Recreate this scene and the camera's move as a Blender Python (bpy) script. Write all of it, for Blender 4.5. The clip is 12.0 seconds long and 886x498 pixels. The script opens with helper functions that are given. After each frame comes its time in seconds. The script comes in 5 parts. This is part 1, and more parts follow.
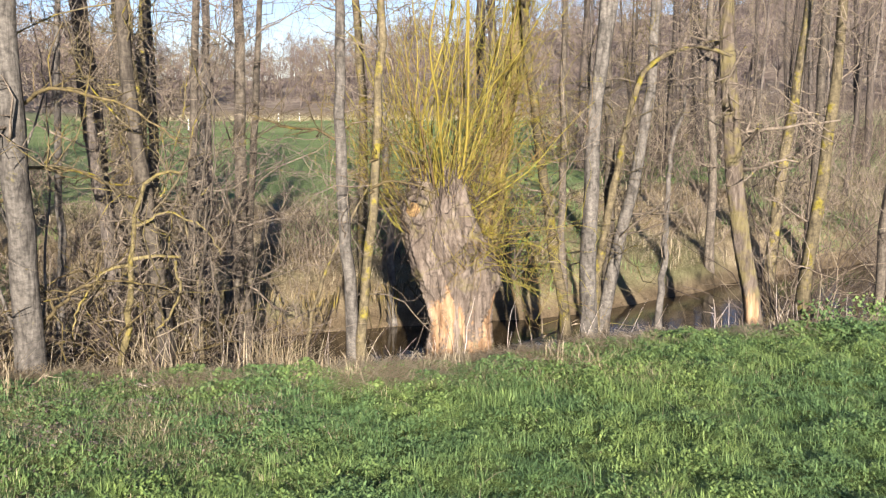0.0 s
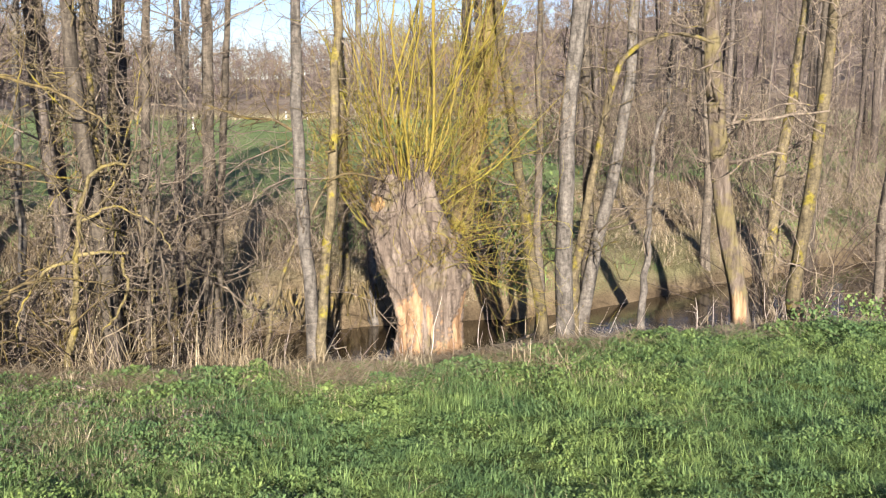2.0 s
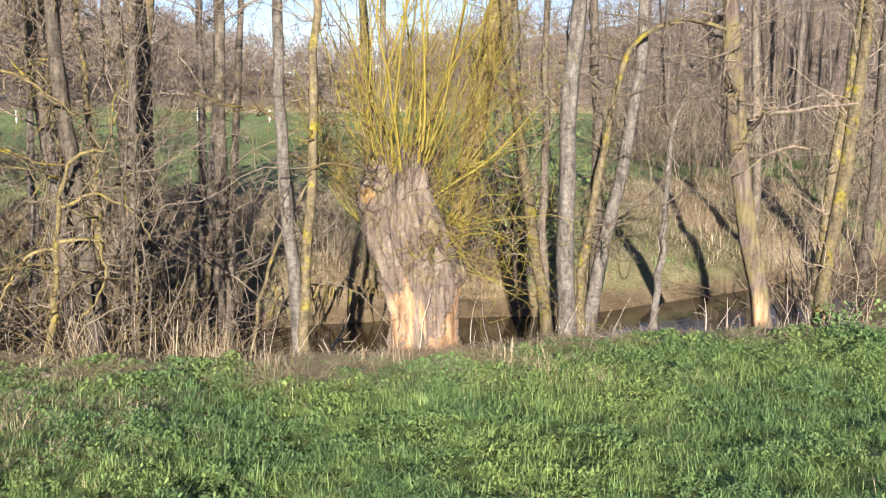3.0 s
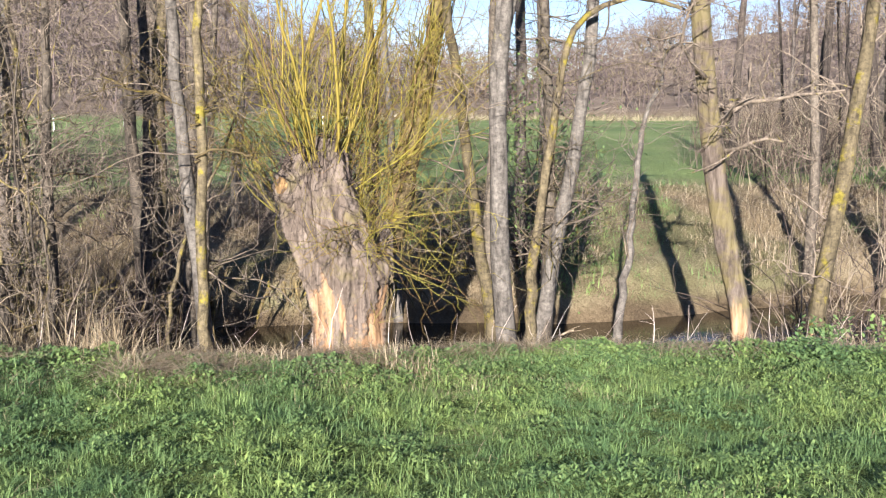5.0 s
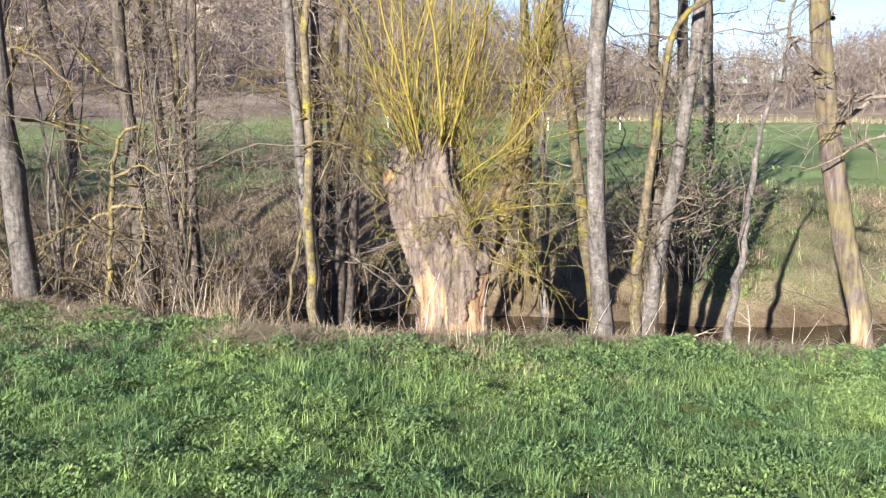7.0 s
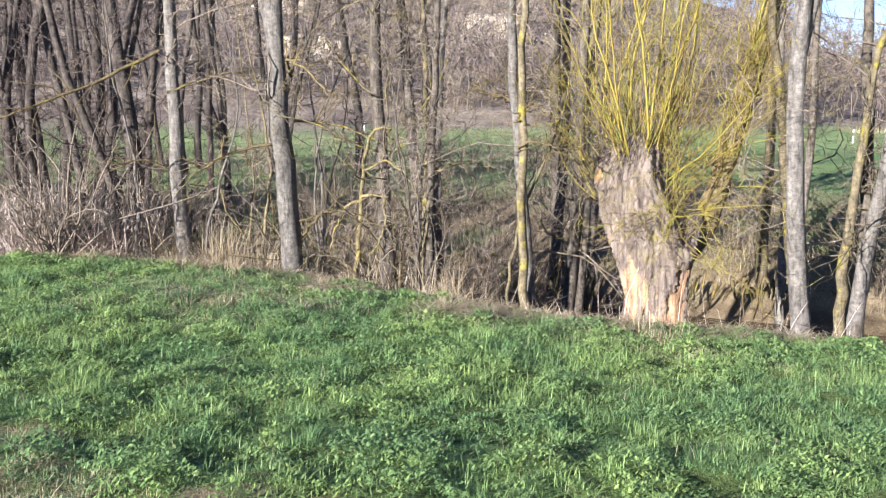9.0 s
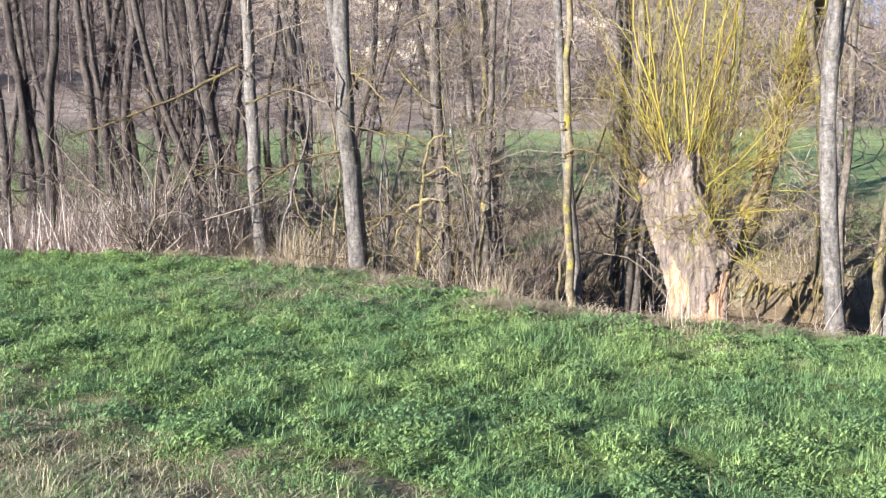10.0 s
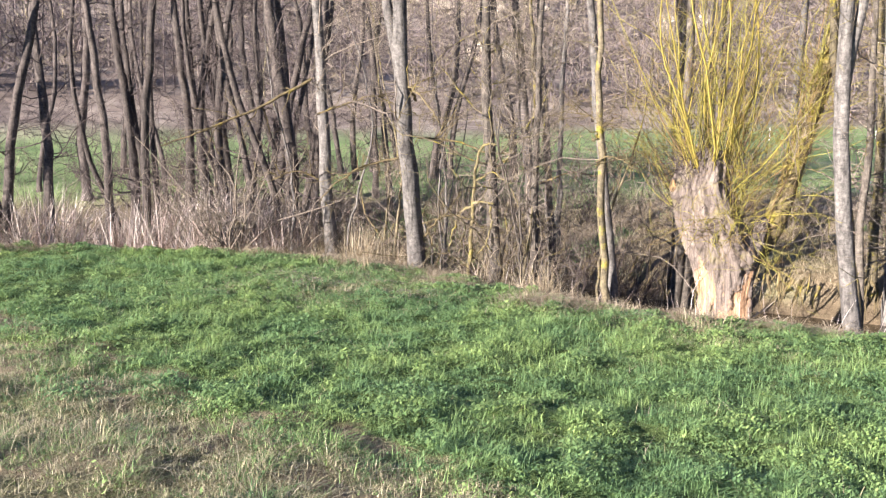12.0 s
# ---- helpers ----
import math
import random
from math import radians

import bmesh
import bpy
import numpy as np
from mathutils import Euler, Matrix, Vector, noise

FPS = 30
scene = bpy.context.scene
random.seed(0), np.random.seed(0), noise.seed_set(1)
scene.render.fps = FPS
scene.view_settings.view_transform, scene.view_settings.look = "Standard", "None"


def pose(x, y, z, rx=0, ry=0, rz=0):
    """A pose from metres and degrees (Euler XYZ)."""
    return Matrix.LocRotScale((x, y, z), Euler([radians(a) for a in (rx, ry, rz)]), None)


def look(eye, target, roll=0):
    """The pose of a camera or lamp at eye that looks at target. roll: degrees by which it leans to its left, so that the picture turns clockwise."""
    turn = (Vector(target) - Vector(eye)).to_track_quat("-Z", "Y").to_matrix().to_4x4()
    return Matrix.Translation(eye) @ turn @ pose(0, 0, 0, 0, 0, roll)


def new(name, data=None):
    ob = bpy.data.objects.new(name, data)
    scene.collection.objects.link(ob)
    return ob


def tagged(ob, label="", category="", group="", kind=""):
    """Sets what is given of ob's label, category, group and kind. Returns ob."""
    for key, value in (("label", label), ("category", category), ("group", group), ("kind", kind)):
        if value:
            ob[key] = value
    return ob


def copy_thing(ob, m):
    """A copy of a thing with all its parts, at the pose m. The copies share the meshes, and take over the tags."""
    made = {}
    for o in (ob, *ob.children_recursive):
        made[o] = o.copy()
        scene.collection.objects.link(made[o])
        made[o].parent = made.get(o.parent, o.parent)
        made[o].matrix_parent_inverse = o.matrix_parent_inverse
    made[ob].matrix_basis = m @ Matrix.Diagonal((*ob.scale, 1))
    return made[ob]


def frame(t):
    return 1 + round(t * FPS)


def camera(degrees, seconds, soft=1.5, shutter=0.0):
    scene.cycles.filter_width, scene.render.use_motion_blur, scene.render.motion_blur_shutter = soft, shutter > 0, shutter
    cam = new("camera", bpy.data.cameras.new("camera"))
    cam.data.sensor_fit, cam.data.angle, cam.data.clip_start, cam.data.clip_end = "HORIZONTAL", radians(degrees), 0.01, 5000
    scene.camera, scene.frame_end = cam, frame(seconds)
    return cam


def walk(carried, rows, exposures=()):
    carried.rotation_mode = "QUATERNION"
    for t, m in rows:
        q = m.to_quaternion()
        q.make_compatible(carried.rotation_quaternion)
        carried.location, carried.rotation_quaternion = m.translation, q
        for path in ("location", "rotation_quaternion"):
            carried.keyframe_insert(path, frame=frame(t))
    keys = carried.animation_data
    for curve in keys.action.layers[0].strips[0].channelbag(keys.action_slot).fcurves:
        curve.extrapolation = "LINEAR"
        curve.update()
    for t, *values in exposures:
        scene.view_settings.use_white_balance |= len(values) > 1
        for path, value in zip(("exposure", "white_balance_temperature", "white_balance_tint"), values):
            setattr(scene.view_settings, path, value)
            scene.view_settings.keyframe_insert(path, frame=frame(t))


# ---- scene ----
cam = camera(48.0, 12.0, soft=1.3)
PATH = [
    (0, (0.431, 0.235, 2.671), (0.356, 2.211, 2.375), 0.03),
    (0.5, (0.442, 0.337, 2.592), (0.368, 2.314, 2.298), 0.05),
    (1, (0.426, 0.422, 2.587), (0.352, 2.399, 2.294), -0.01),
    (1.5, (0.547, 0.545, 2.603), (0.464, 2.521, 2.307), -0.03),
    (2, (0.879, 0.708, 2.574), (0.778, 2.683, 2.276), -0.09),
    (2.5, (1.343, 0.875, 2.525), (1.173, 2.846, 2.226), -0.15),
    (2.7, (1.514, 0.956, 2.528), (1.304, 2.922, 2.223), -0.01),
    (4.3, (2.994, 1.761, 2.359), (2.508, 3.678, 2.06), 0.34),
    (4.5, (3.198, 1.879, 2.332), (2.694, 3.792, 2.038), 0.29),
    (5, (3.801, 2.158, 2.308), (3.227, 4.051, 2.017), 0.22),
    (5.5, (4.343, 2.38, 2.244), (3.682, 4.246, 1.96), 0.21),
    (6, (4.67, 2.435, 2.179), (3.916, 4.267, 1.904), 0.29),
    (6.5, (4.957, 2.4, 2.205), (4.081, 4.176, 1.924), 0.24),
    (7, (5.189, 2.359, 2.253), (4.173, 4.058, 1.965), 0.20),
    (7.5, (5.469, 2.44, 2.202), (4.288, 4.029, 1.922), 0.24),
    (7.7, (5.624, 2.403, 2.227), (4.391, 3.951, 1.941), 0.26),
    (9.3, (6.735, 2.091, 2.197), (5.223, 3.373, 1.929), 0.62),
    (9.5, (6.893, 2.06, 2.219), (5.359, 3.316, 1.951), 0.55),
    (10, (7.359, 2.005, 2.284), (5.767, 3.186, 2.015), 0.19),
    (10.5, (7.8, 1.934, 2.352), (6.148, 3.028, 2.08), -0.01),
    (11, (8.254, 1.908, 2.423), (6.544, 2.909, 2.147), -0.27),
    (11.5, (8.516, 1.967, 2.432), (6.803, 2.962, 2.159), -0.26),
    (12, (8.629, 2.049, 2.439), (6.918, 3.049, 2.166), -0.22),
]
walk(cam, [(t, look(eye, target, roll)) for t, eye, target, roll in PATH],
     [(0, 1.7, 6850, 9), (2.5, 1.73, 6900, 9), (4.5, 1.79, 6500, 10), (6, 1.86, 6350, 10), (7.5, 1.95, 6250, 10), (9.5, 2.19, 5950, 9), (10.5, 2.25, 6000, 10), (12, 2.33, 6300, 13)])

# ---- light ----
SUN_AZ, SUN_EL = radians(172.2), radians(14.7)
world = bpy.data.worlds.new("world")
scene.world = world
world.use_nodes = True
wn = world.node_tree.nodes
sky = wn.new("ShaderNodeTexSky")
sky.sky_type, sky.sun_disc = "NISHITA", False
sky.sun_elevation, sky.sun_rotation = SUN_EL, SUN_AZ
sky.air_density, sky.dust_density, sky.ozone_density = 1.0, 0.0, 1.5
sky.altitude = 1500
wn["Background"].inputs["Strength"].default_value = 0.047
tint = wn.new("ShaderNodeMix")
tint.data_type, tint.blend_type = "RGBA", "MULTIPLY"
tint.inputs[0].default_value, tint.inputs[7].default_value = 1.0, (0.9, 0.94, 1.26, 1)
world.node_tree.links.new(sky.outputs[0], tint.inputs[6])
world.node_tree.links.new(tint.outputs[2], wn["Background"].inputs["Color"])
sun = new("sun", bpy.data.lights.new("sun", "SUN"))
sun.data.energy, sun.data.angle, sun.data.color = 5.0, radians(0.55), (1.0, 0.94, 0.87)
sun.matrix_world = look((0, 0, 60), Vector((0, 0, 60)) + Vector((-0.1312, 0.9582, -0.2541)))


# ---- materials ----
def mat(name, rough=0.9, spec=0.2):
    m = bpy.data.materials.new(name)
    m.use_nodes = True
    b = m.node_tree.nodes["Principled BSDF"]
    b.inputs["Roughness"].default_value = rough
    b.inputs["Specular IOR Level"].default_value = spec
    return m, m.node_tree.nodes, m.node_tree.links, b


def noise_node(n, l, scale, detail=4.0, rough=0.6, stretch=None, coord="Object", distort=0.0):
    t = n.new("ShaderNodeTexCoord")
    x = n.new("ShaderNodeTexNoise")
    x.inputs["Scale"].default_value, x.inputs["Detail"].default_value = scale, detail
    x.inputs["Roughness"].default_value, x.inputs["Distortion"].default_value = rough, distort
    if stretch:
        mp = n.new("ShaderNodeMapping")
        mp.inputs["Scale"].default_value = stretch
        l.new(t.outputs[coord], mp.inputs["Vector"])
        l.new(mp.outputs[0], x.inputs["Vector"])
    else:
        l.new(t.outputs[coord], x.inputs["Vector"])
    return x.outputs["Fac"]


def ramp(n, l, fac, *stops):
    r = n.new("ShaderNodeValToRGB")
    e = r.color_ramp.elements
    while len(e) < len(stops):
        e.new(0.5)
    for k, (p, c) in enumerate(stops):
        e[k].position, e[k].color = p, (*c, 1) if len(c) == 3 else c
    l.new(fac, r.inputs[0])
    return r.outputs["Color"]


def mix(n, l, fac, a, b, mode="MIX"):
    m = n.new("ShaderNodeMix")
    m.data_type, m.blend_type = "RGBA", mode
    for sock, v in ((m.inputs[0], fac), (m.inputs[6], a), (m.inputs[7], b)):
        if isinstance(v, (int, float)):
            sock.default_value = v
        elif isinstance(v, tuple):
            sock.default_value = (*v, 1)
        else:
            l.new(v, sock)
    return m.outputs[2]


def bump(n, l, b, height, strength=0.5, dist=0.01):
    k = n.new("ShaderNodeBump")
    k.inputs["Strength"].default_value, k.inputs["Distance"].default_value = strength, dist
    l.new(height, k.inputs["Height"])
    l.new(k.outputs[0], b.inputs["Normal"])


def bark(name, dark, light, lichen=(0.2, 0.17, 0.035), lichen_from=0.62, fissure=22.0, tint=0.25):
    m, n, l, b = mat(name)
    fis = noise_node(n, l, fissure, 6, 0.65, (1.0, 1.0, 0.22), distort=0.6)
    spot = noise_node(n, l, 5.0, 5, 0.7)
    col = ramp(n, l, fis, (0.3, dark), (0.68, light))
    blotch = ramp(n, l, noise_node(n, l, 9.0, 3, 0.6, (1, 1, 0.6)), (0.45, (0, 0, 0)), (0.7, (1, 1, 1)))
    col = mix(n, l, mix(n, l, 1.0, blotch, (0.4, 0.4, 0.4), "MULTIPLY"), col, tuple(min(1, 1.35 * c) for c in light))
    lic = ramp(n, l, spot, (lichen_from, (0, 0, 0)), (lichen_from + 0.1, (1, 1, 1)))
    col = mix(n, l, lic, col, lichen)
    oi = n.new("ShaderNodeObjectInfo")
    hsv = n.new("ShaderNodeHueSaturation")
    mr = n.new("ShaderNodeMapRange")
    mr.inputs["To Min"].default_value, mr.inputs["To Max"].default_value = 1 - tint, 1 + tint
    l.new(oi.outputs["Random"], mr.inputs["Value"])
    l.new(mr.outputs[0], hsv.inputs["Value"])
    l.new(col, hsv.inputs["Color"])
    l.new(hsv.outputs[0], b.inputs["Base Color"])
    speck = ramp(n, l, noise_node(n, l, 26.0, 6, 0.72, (0.8, 0.8, 1.1)), (0.36, (0.38, 0.37, 0.36)), (0.62, (1.25, 1.22, 1.18)))
    l.new(mix(n, l, 0.75, hsv.outputs[0], speck, "MULTIPLY"), b.inputs["Base Color"])
    bump(n, l, b, fis, 1.0, 0.016)
    return m


def island(name, stops, rough=0.8, spec=0.2, patch=None, translucent=0.0):
    """Blades, stems and leaves: a colour of its own for each one."""
    m, n, l, b = mat(name, rough, spec)
    g = n.new("ShaderNodeNewGeometry")
    col = ramp(n, l, g.outputs["Random Per Island"], *stops)
    if patch:
        big = ramp(n, l, noise_node(n, l, 0.9, 4, 0.6), (0.42, (0, 0, 0)), (0.6, (1, 1, 1)))
        col = mix(n, l, big, col, mix(n, l, 0.55, col, patch))
        kinds = ramp(n, l, noise_node(n, l, 7.0, 4, 0.65), (0.36, (0.62, 0.68, 0.72)), (0.5, (0.97, 0.97, 0.97)), (0.64, (1.22, 1.17, 1.05)))
        col = mix(n, l, 1.0, col, kinds, "MULTIPLY")
    l.new(col, b.inputs["Base Color"])
    if translucent:
        tr = n.new("ShaderNodeBsdfTranslucent")
        ms = n.new("ShaderNodeMixShader")
        ms.inputs[0].default_value = translucent
        l.new(col, tr.inputs["Color"])
        l.new(b.outputs[0], ms.inputs[1])
        l.new(tr.outputs[0], ms.inputs[2])
        l.new(ms.outputs[0], n["Material Output"].inputs["Surface"])
    return m


BARK_GREY = bark("bark_grey", (0.035, 0.028, 0.024), (0.14, 0.118, 0.095), lichen_from=0.66)
BARK_PALE = bark("bark_pale", (0.038, 0.033, 0.03), (0.165, 0.148, 0.132), lichen_from=0.64, fissure=18)
BARK_LICHEN = bark("bark_lichen", (0.05, 0.04, 0.026), (0.16, 0.13, 0.08), lichen=(0.2, 0.165, 0.03), lichen_from=0.54)
LIMB = bark("limb_bark", (0.06, 0.045, 0.025), (0.17, 0.13, 0.065), lichen=(0.19, 0.15, 0.025), lichen_from=0.56)
BARK_DARK = bark("bark_dark", (0.045, 0.037, 0.034), (0.15, 0.127, 0.112), lichen_from=0.72)
LICHEN_LIMB = bark("lichened_limb", (0.09, 0.07, 0.03), (0.22, 0.18, 0.09), lichen=(0.25, 0.2, 0.05), lichen_from=0.53, fissure=30)
TWIG = bark("twig_bark", (0.1, 0.08, 0.065), (0.26, 0.21, 0.165), lichen_from=0.6, fissure=30)
TWIG_DARK = bark("twig_dark", (0.04, 0.03, 0.028), (0.11, 0.085, 0.076), lichen_from=0.7, fissure=30)
SHOOT = island("willow_shoot", [(0.0, (0.13, 0.11, 0.028)), (0.4, (0.23, 0.195, 0.032)), (0.62, (0.2, 0.15, 0.03)), (0.85, (0.15, 0.09, 0.035)), (1.0, (0.09, 0.065, 0.04))], 0.6, 0.3)
GRASS = island("meadow_grass", [(0.0, (0.155, 0.235, 0.078)), (0.35, (0.205, 0.292, 0.1)), (0.7, (0.25, 0.335, 0.118)), (0.92, (0.25, 0.345, 0.115)), (1.0, (0.27, 0.33, 0.13))], 0.65, 0.25, (0.07, 0.16, 0.075), 0.3)
WEED = island("weed_leaves", [(0.0, (0.12, 0.195, 0.06)), (0.6, (0.2, 0.28, 0.092)), (1.0, (0.25, 0.325, 0.108))], 0.55, 0.35, (0.09, 0.17, 0.08), 0.25)
STRAW = island("dead_grass", [(0.0, (0.18, 0.13, 0.08)), (0.5, (0.34, 0.27, 0.175)), (1.0, (0.5, 0.42, 0.3))], 0.8, 0.15, None, 0.2)
REED = island("dead_reed", [(0.0, (0.28, 0.21, 0.18)), (0.5, (0.5, 0.41, 0.36)), (1.0, (0.66, 0.57, 0.5))], 0.7, 0.2)
BRUSH = island("brush_stem", [(0.0, (0.035, 0.026, 0.023)), (0.5, (0.1, 0.075, 0.06)), (0.8, (0.2, 0.155, 0.115)), (1.0, (0.32, 0.27, 0.19))], 0.85, 0.15)
BARK_STAND = bark("stand_bark", (0.022, 0.018, 0.016), (0.09, 0.073, 0.063), lichen_from=0.72)
LITTER = island("leaf_litter", [(0.0, (0.08, 0.058, 0.052)), (0.5, (0.17, 0.13, 0.115)), (1.0, (0.29, 0.23, 0.2))], 0.85, 0.15)
HAY = island("grey_hay", [(0.0, (0.12, 0.11, 0.06)), (0.4, (0.25, 0.23, 0.13)), (0.75, (0.38, 0.32, 0.2)), (1.0, (0.52, 0.45, 0.31))], 0.85, 0.1, None, 0.2)
FARWOOD = island("far_wood", [(0.0, (0.075, 0.059, 0.058)), (0.5, (0.135, 0.106, 0.1)), (0.85, (0.185, 0.148, 0.118)), (1.0, (0.2, 0.17, 0.09))], 0.95, 0.05)


def ground_material():
    m, n, l, b = mat("ground_soil_and_grass", 0.95, 0.1)
    at = n.new("ShaderNodeVertexColor")
    at.layer_name = "zone"
    sep = n.new("ShaderNodeSeparateColor")
    l.new(at.outputs[0], sep.inputs[0])
    fine = noise_node(n, l, 30.0, 9, 0.75)
    mid = noise_node(n, l, 1.1, 6, 0.65)
    far = noise_node(n, l, 0.12, 5, 0.6)
    grass = ramp(n, l, mix(n, l, 0.22, fine, mid), (0.36, (0.035, 0.05, 0.018)), (0.5, (0.1, 0.14, 0.042)), (0.62, (0.19, 0.22, 0.08)))
    field = ramp(n, l, mix(n, l, 0.35, far, fine), (0.36, (0.13, 0.185, 0.07)), (0.52, (0.2, 0.26, 0.1)), (0.68, (0.29, 0.32, 0.15)))
    dry = ramp(n, l, mix(n, l, 0.5, fine, mid), (0.35, (0.11, 0.08, 0.05)), (0.5, (0.25, 0.19, 0.12)), (0.63, (0.38, 0.31, 0.2)))
    mud = ramp(n, l, mix(n, l, 0.5, fine, mid), (0.36, (0.08, 0.056, 0.036)), (0.5, (0.15, 0.11, 0.068)), (0.62, (0.25, 0.19, 0.118)))
    hill = ramp(n, l, mix(n, l, 0.5, far, noise_node(n, l, 0.6, 8, 0.7)), (0.36, (0.12, 0.092, 0.075)), (0.5, (0.2, 0.155, 0.125)), (0.62, (0.34, 0.28, 0.22)))
    col = mix(n, l, at.outputs["Alpha"], grass, field)
    for k, c in ((0, dry), (1, mud), (2, hill)):
        col = mix(n, l, sep.outputs[k], col, c)
    l.new(col, b.inputs["Base Color"])
    bump(n, l, b, fine, 1.0, 0.06)
    return m


# ---- the lie of the land ----
def knots(x, xs, ys):
    return np.interp(x, xs, ys)


def smooth(a, b, x):
    t = np.clip((x - a) / (b - a), 0, 1)
    return t * t * (3 - 2 * t)


def near_edge(x):
    """The brink of the meadow above the stream."""
    return knots(x, (-40, -14, -9, -7.5, -6, -5, -3.5, -2, -0.5, 1, 1.7, 2.5, 3.5, 5, 8, 14, 60), (-70, -9, 1.2, 4.5, 6.6, 7.6, 8.5, 8.9, 9.3, 9.9, 10.5, 11.0, 11.4, 11.7, 13.2, 17, 50))


def far_edge(x):
    """The water's edge on the far side."""
    return knots(x, (-60, -20, -12, -8, -6.5, -4.5, -2.6, -1, 1.2, 2.5, 4, 5, 6.2, 8, 14, 60), (-80, -6, 7, 12.2, 13.4, 14.2, 15.0, 15.7, 16.2, 17.0, 18.5, 19.6, 20.4, 21.6, 27, 70))


WATER_Z = -0.86


GRID = np.random.default_rng(1).random((9, 256, 256))


def vnoise(x, y, scale, seed, octaves=3):
    """Smooth random unevenness from 0 to 1, with a mean of a half."""
    x, y = np.asarray(x, float), np.asarray(y, float)
    out, amp, total = 0.0, 1.0, 0.0
    for o in range(octaves):
        g = GRID[(seed + o) % 9]
        u, v = x * scale * 2 ** o + 13.7 * seed, y * scale * 2 ** o + 7.3 * seed
        i, j = np.floor(u).astype(int), np.floor(v).astype(int)
        a, c = u - i, v - j
        a, c = a * a * (3 - 2 * a), c * c * (3 - 2 * c)
        i0, i1, j0, j1 = i % 256, (i + 1) % 256, j % 256, (j + 1) % 256
        out = out + amp * ((g[i0, j0] * (1 - a) + g[i1, j0] * a) * (1 - c) + (g[i0, j1] * (1 - a) + g[i1, j1] * a) * c)
        total += amp
        amp *= 0.55
    return out / total


def lump(x, y, s, k):
    """The same from about -1 to 1."""
    return 3.2 * (vnoise(x, y, s * 0.35, k) - 0.5)


def hill(x, y):
    """How much the hills round the valley rise above the fields."""
    r = np.hypot(x - 3, y - 2)
    az = np.degrees(np.arctan2(-(x - 3), y - 2))
    rise = knots(az, (-180, -120, -60, -30, -20, -12, -5, 0, 4, 8, 12, 18, 22, 27, 32, 40, 60, 90, 130, 180), (0, 0, 9, 8, 7.2, 6.2, 5.4, 5.0, 4.5, 3.5, 2.6, 2.5, 3.3, 5.0, 7.0, 9.0, 11, 12, 3, 0))
    r0 = knots(az, (-180, -30, -8, 0, 8, 20, 30, 60, 180), (120, 70, 75, 112, 130, 115, 66, 50, 50))
    h = (1.7 + np.tan(np.radians(rise)) * 240 - 6) * (rise > 0.1)
    return np.clip(h, 0, None) * smooth(r0, 240.0, r) * (1 + 0.1 * (vnoise(x, y, 0.06, 6) - 0.5))


def land(x, y):
    x, y = np.asarray(x, float), np.asarray(y, float)
    slope = np.sqrt(1 + ((near_edge(x + 0.4) - near_edge(x - 0.4)) / 0.8) ** 2)
    d = (y - near_edge(x) + 0.12 * lump(x, y, 2.3, 1)) / slope
    slope2 = np.sqrt(1 + ((far_edge(x + 0.4) - far_edge(x - 0.4)) / 0.8) ** 2)
    e = (y - far_edge(x) + 0.25 * lump(x, y, 1.6, 2)) / slope2
    meadow = 0.154 + 0.002 * x - 0.043 * np.clip(y - 11, -30, 3) + 0.03 * lump(x, y, 1.4, 3) + 0.035 * lump(x, y, 8.0, 4) + 0.02 * lump(x, y, 16.0, 2) * (np.abs(x) < 14) * (y < 14)
    meadow = meadow + 0.07 * smooth(-0.3, -4.5, x) * smooth(-9.5, -6.0, x) * smooth(4.0, 8.5, y)
    z = meadow - 0.36 * smooth(-0.7, 1.2, d) - 1.05 * smooth(1.15, 2.1, d)
    bank = -1.25 + 1.05 * smooth(-0.9, 0.9, e) + 0.85 * smooth(0.6, 5.0, e) + 0.08 * lump(x, y, 2.1, 5) * smooth(0, 1, e)
    z = np.where(e > -1.0, np.maximum(z * (e < 0) - 9 * (e >= 0), bank), np.maximum(z, -1.35))
    return z + hill(x, y)


def mesh_of(name, V, Q=None, T=None, shade=True):
    """A mesh from arrays of corners, quads and triangles."""
    V = np.asarray(V, np.float32)
    Q = np.zeros((0, 4), np.int32) if Q is None else np.asarray(Q, np.int32)
    T = np.zeros((0, 3), np.int32) if T is None else np.asarray(T, np.int32)
    me = bpy.data.meshes.new(name)
    me.vertices.add(len(V))
    me.vertices.foreach_set("co", V.ravel())
    me.loops.add(Q.size + T.size)
    me.loops.foreach_set("vertex_index", np.concatenate([Q.ravel(), T.ravel()]))
    me.polygons.add(len(Q) + len(T))
    me.polygons.foreach_set("loop_start", np.concatenate([np.arange(len(Q)) * 4, Q.size + np.arange(len(T)) * 3]))
    me.update(calc_edges=True)
    if shade:
        me.polygons.foreach_set("use_smooth", np.ones(len(me.polygons), bool))
    return me


def put(name, me, material, parent=None, label=""):
    me.materials.append(material)
    ob = new(name, me)
    ob.parent = parent
    return tagged(ob, label)


def thing(name, x, y, z, label, category, group=""):
    e = new(name)
    e.empty_display_size = 0.2
    e.location = (x, y, z)
    return tagged(e, label, category, group)


def axis(lo, a, b, hi, step, grow):
    mid = np.arange(a, b + step / 2, step)
    out, s, p = [], step, b
    while p < hi:
        s *= grow
        p += s
        out.append(p)
    left, s, p = [], step, a
    while p > lo:
        s *= grow
        p -= s
        left.append(p)
    return np.concatenate([left[::-1], mid, out])


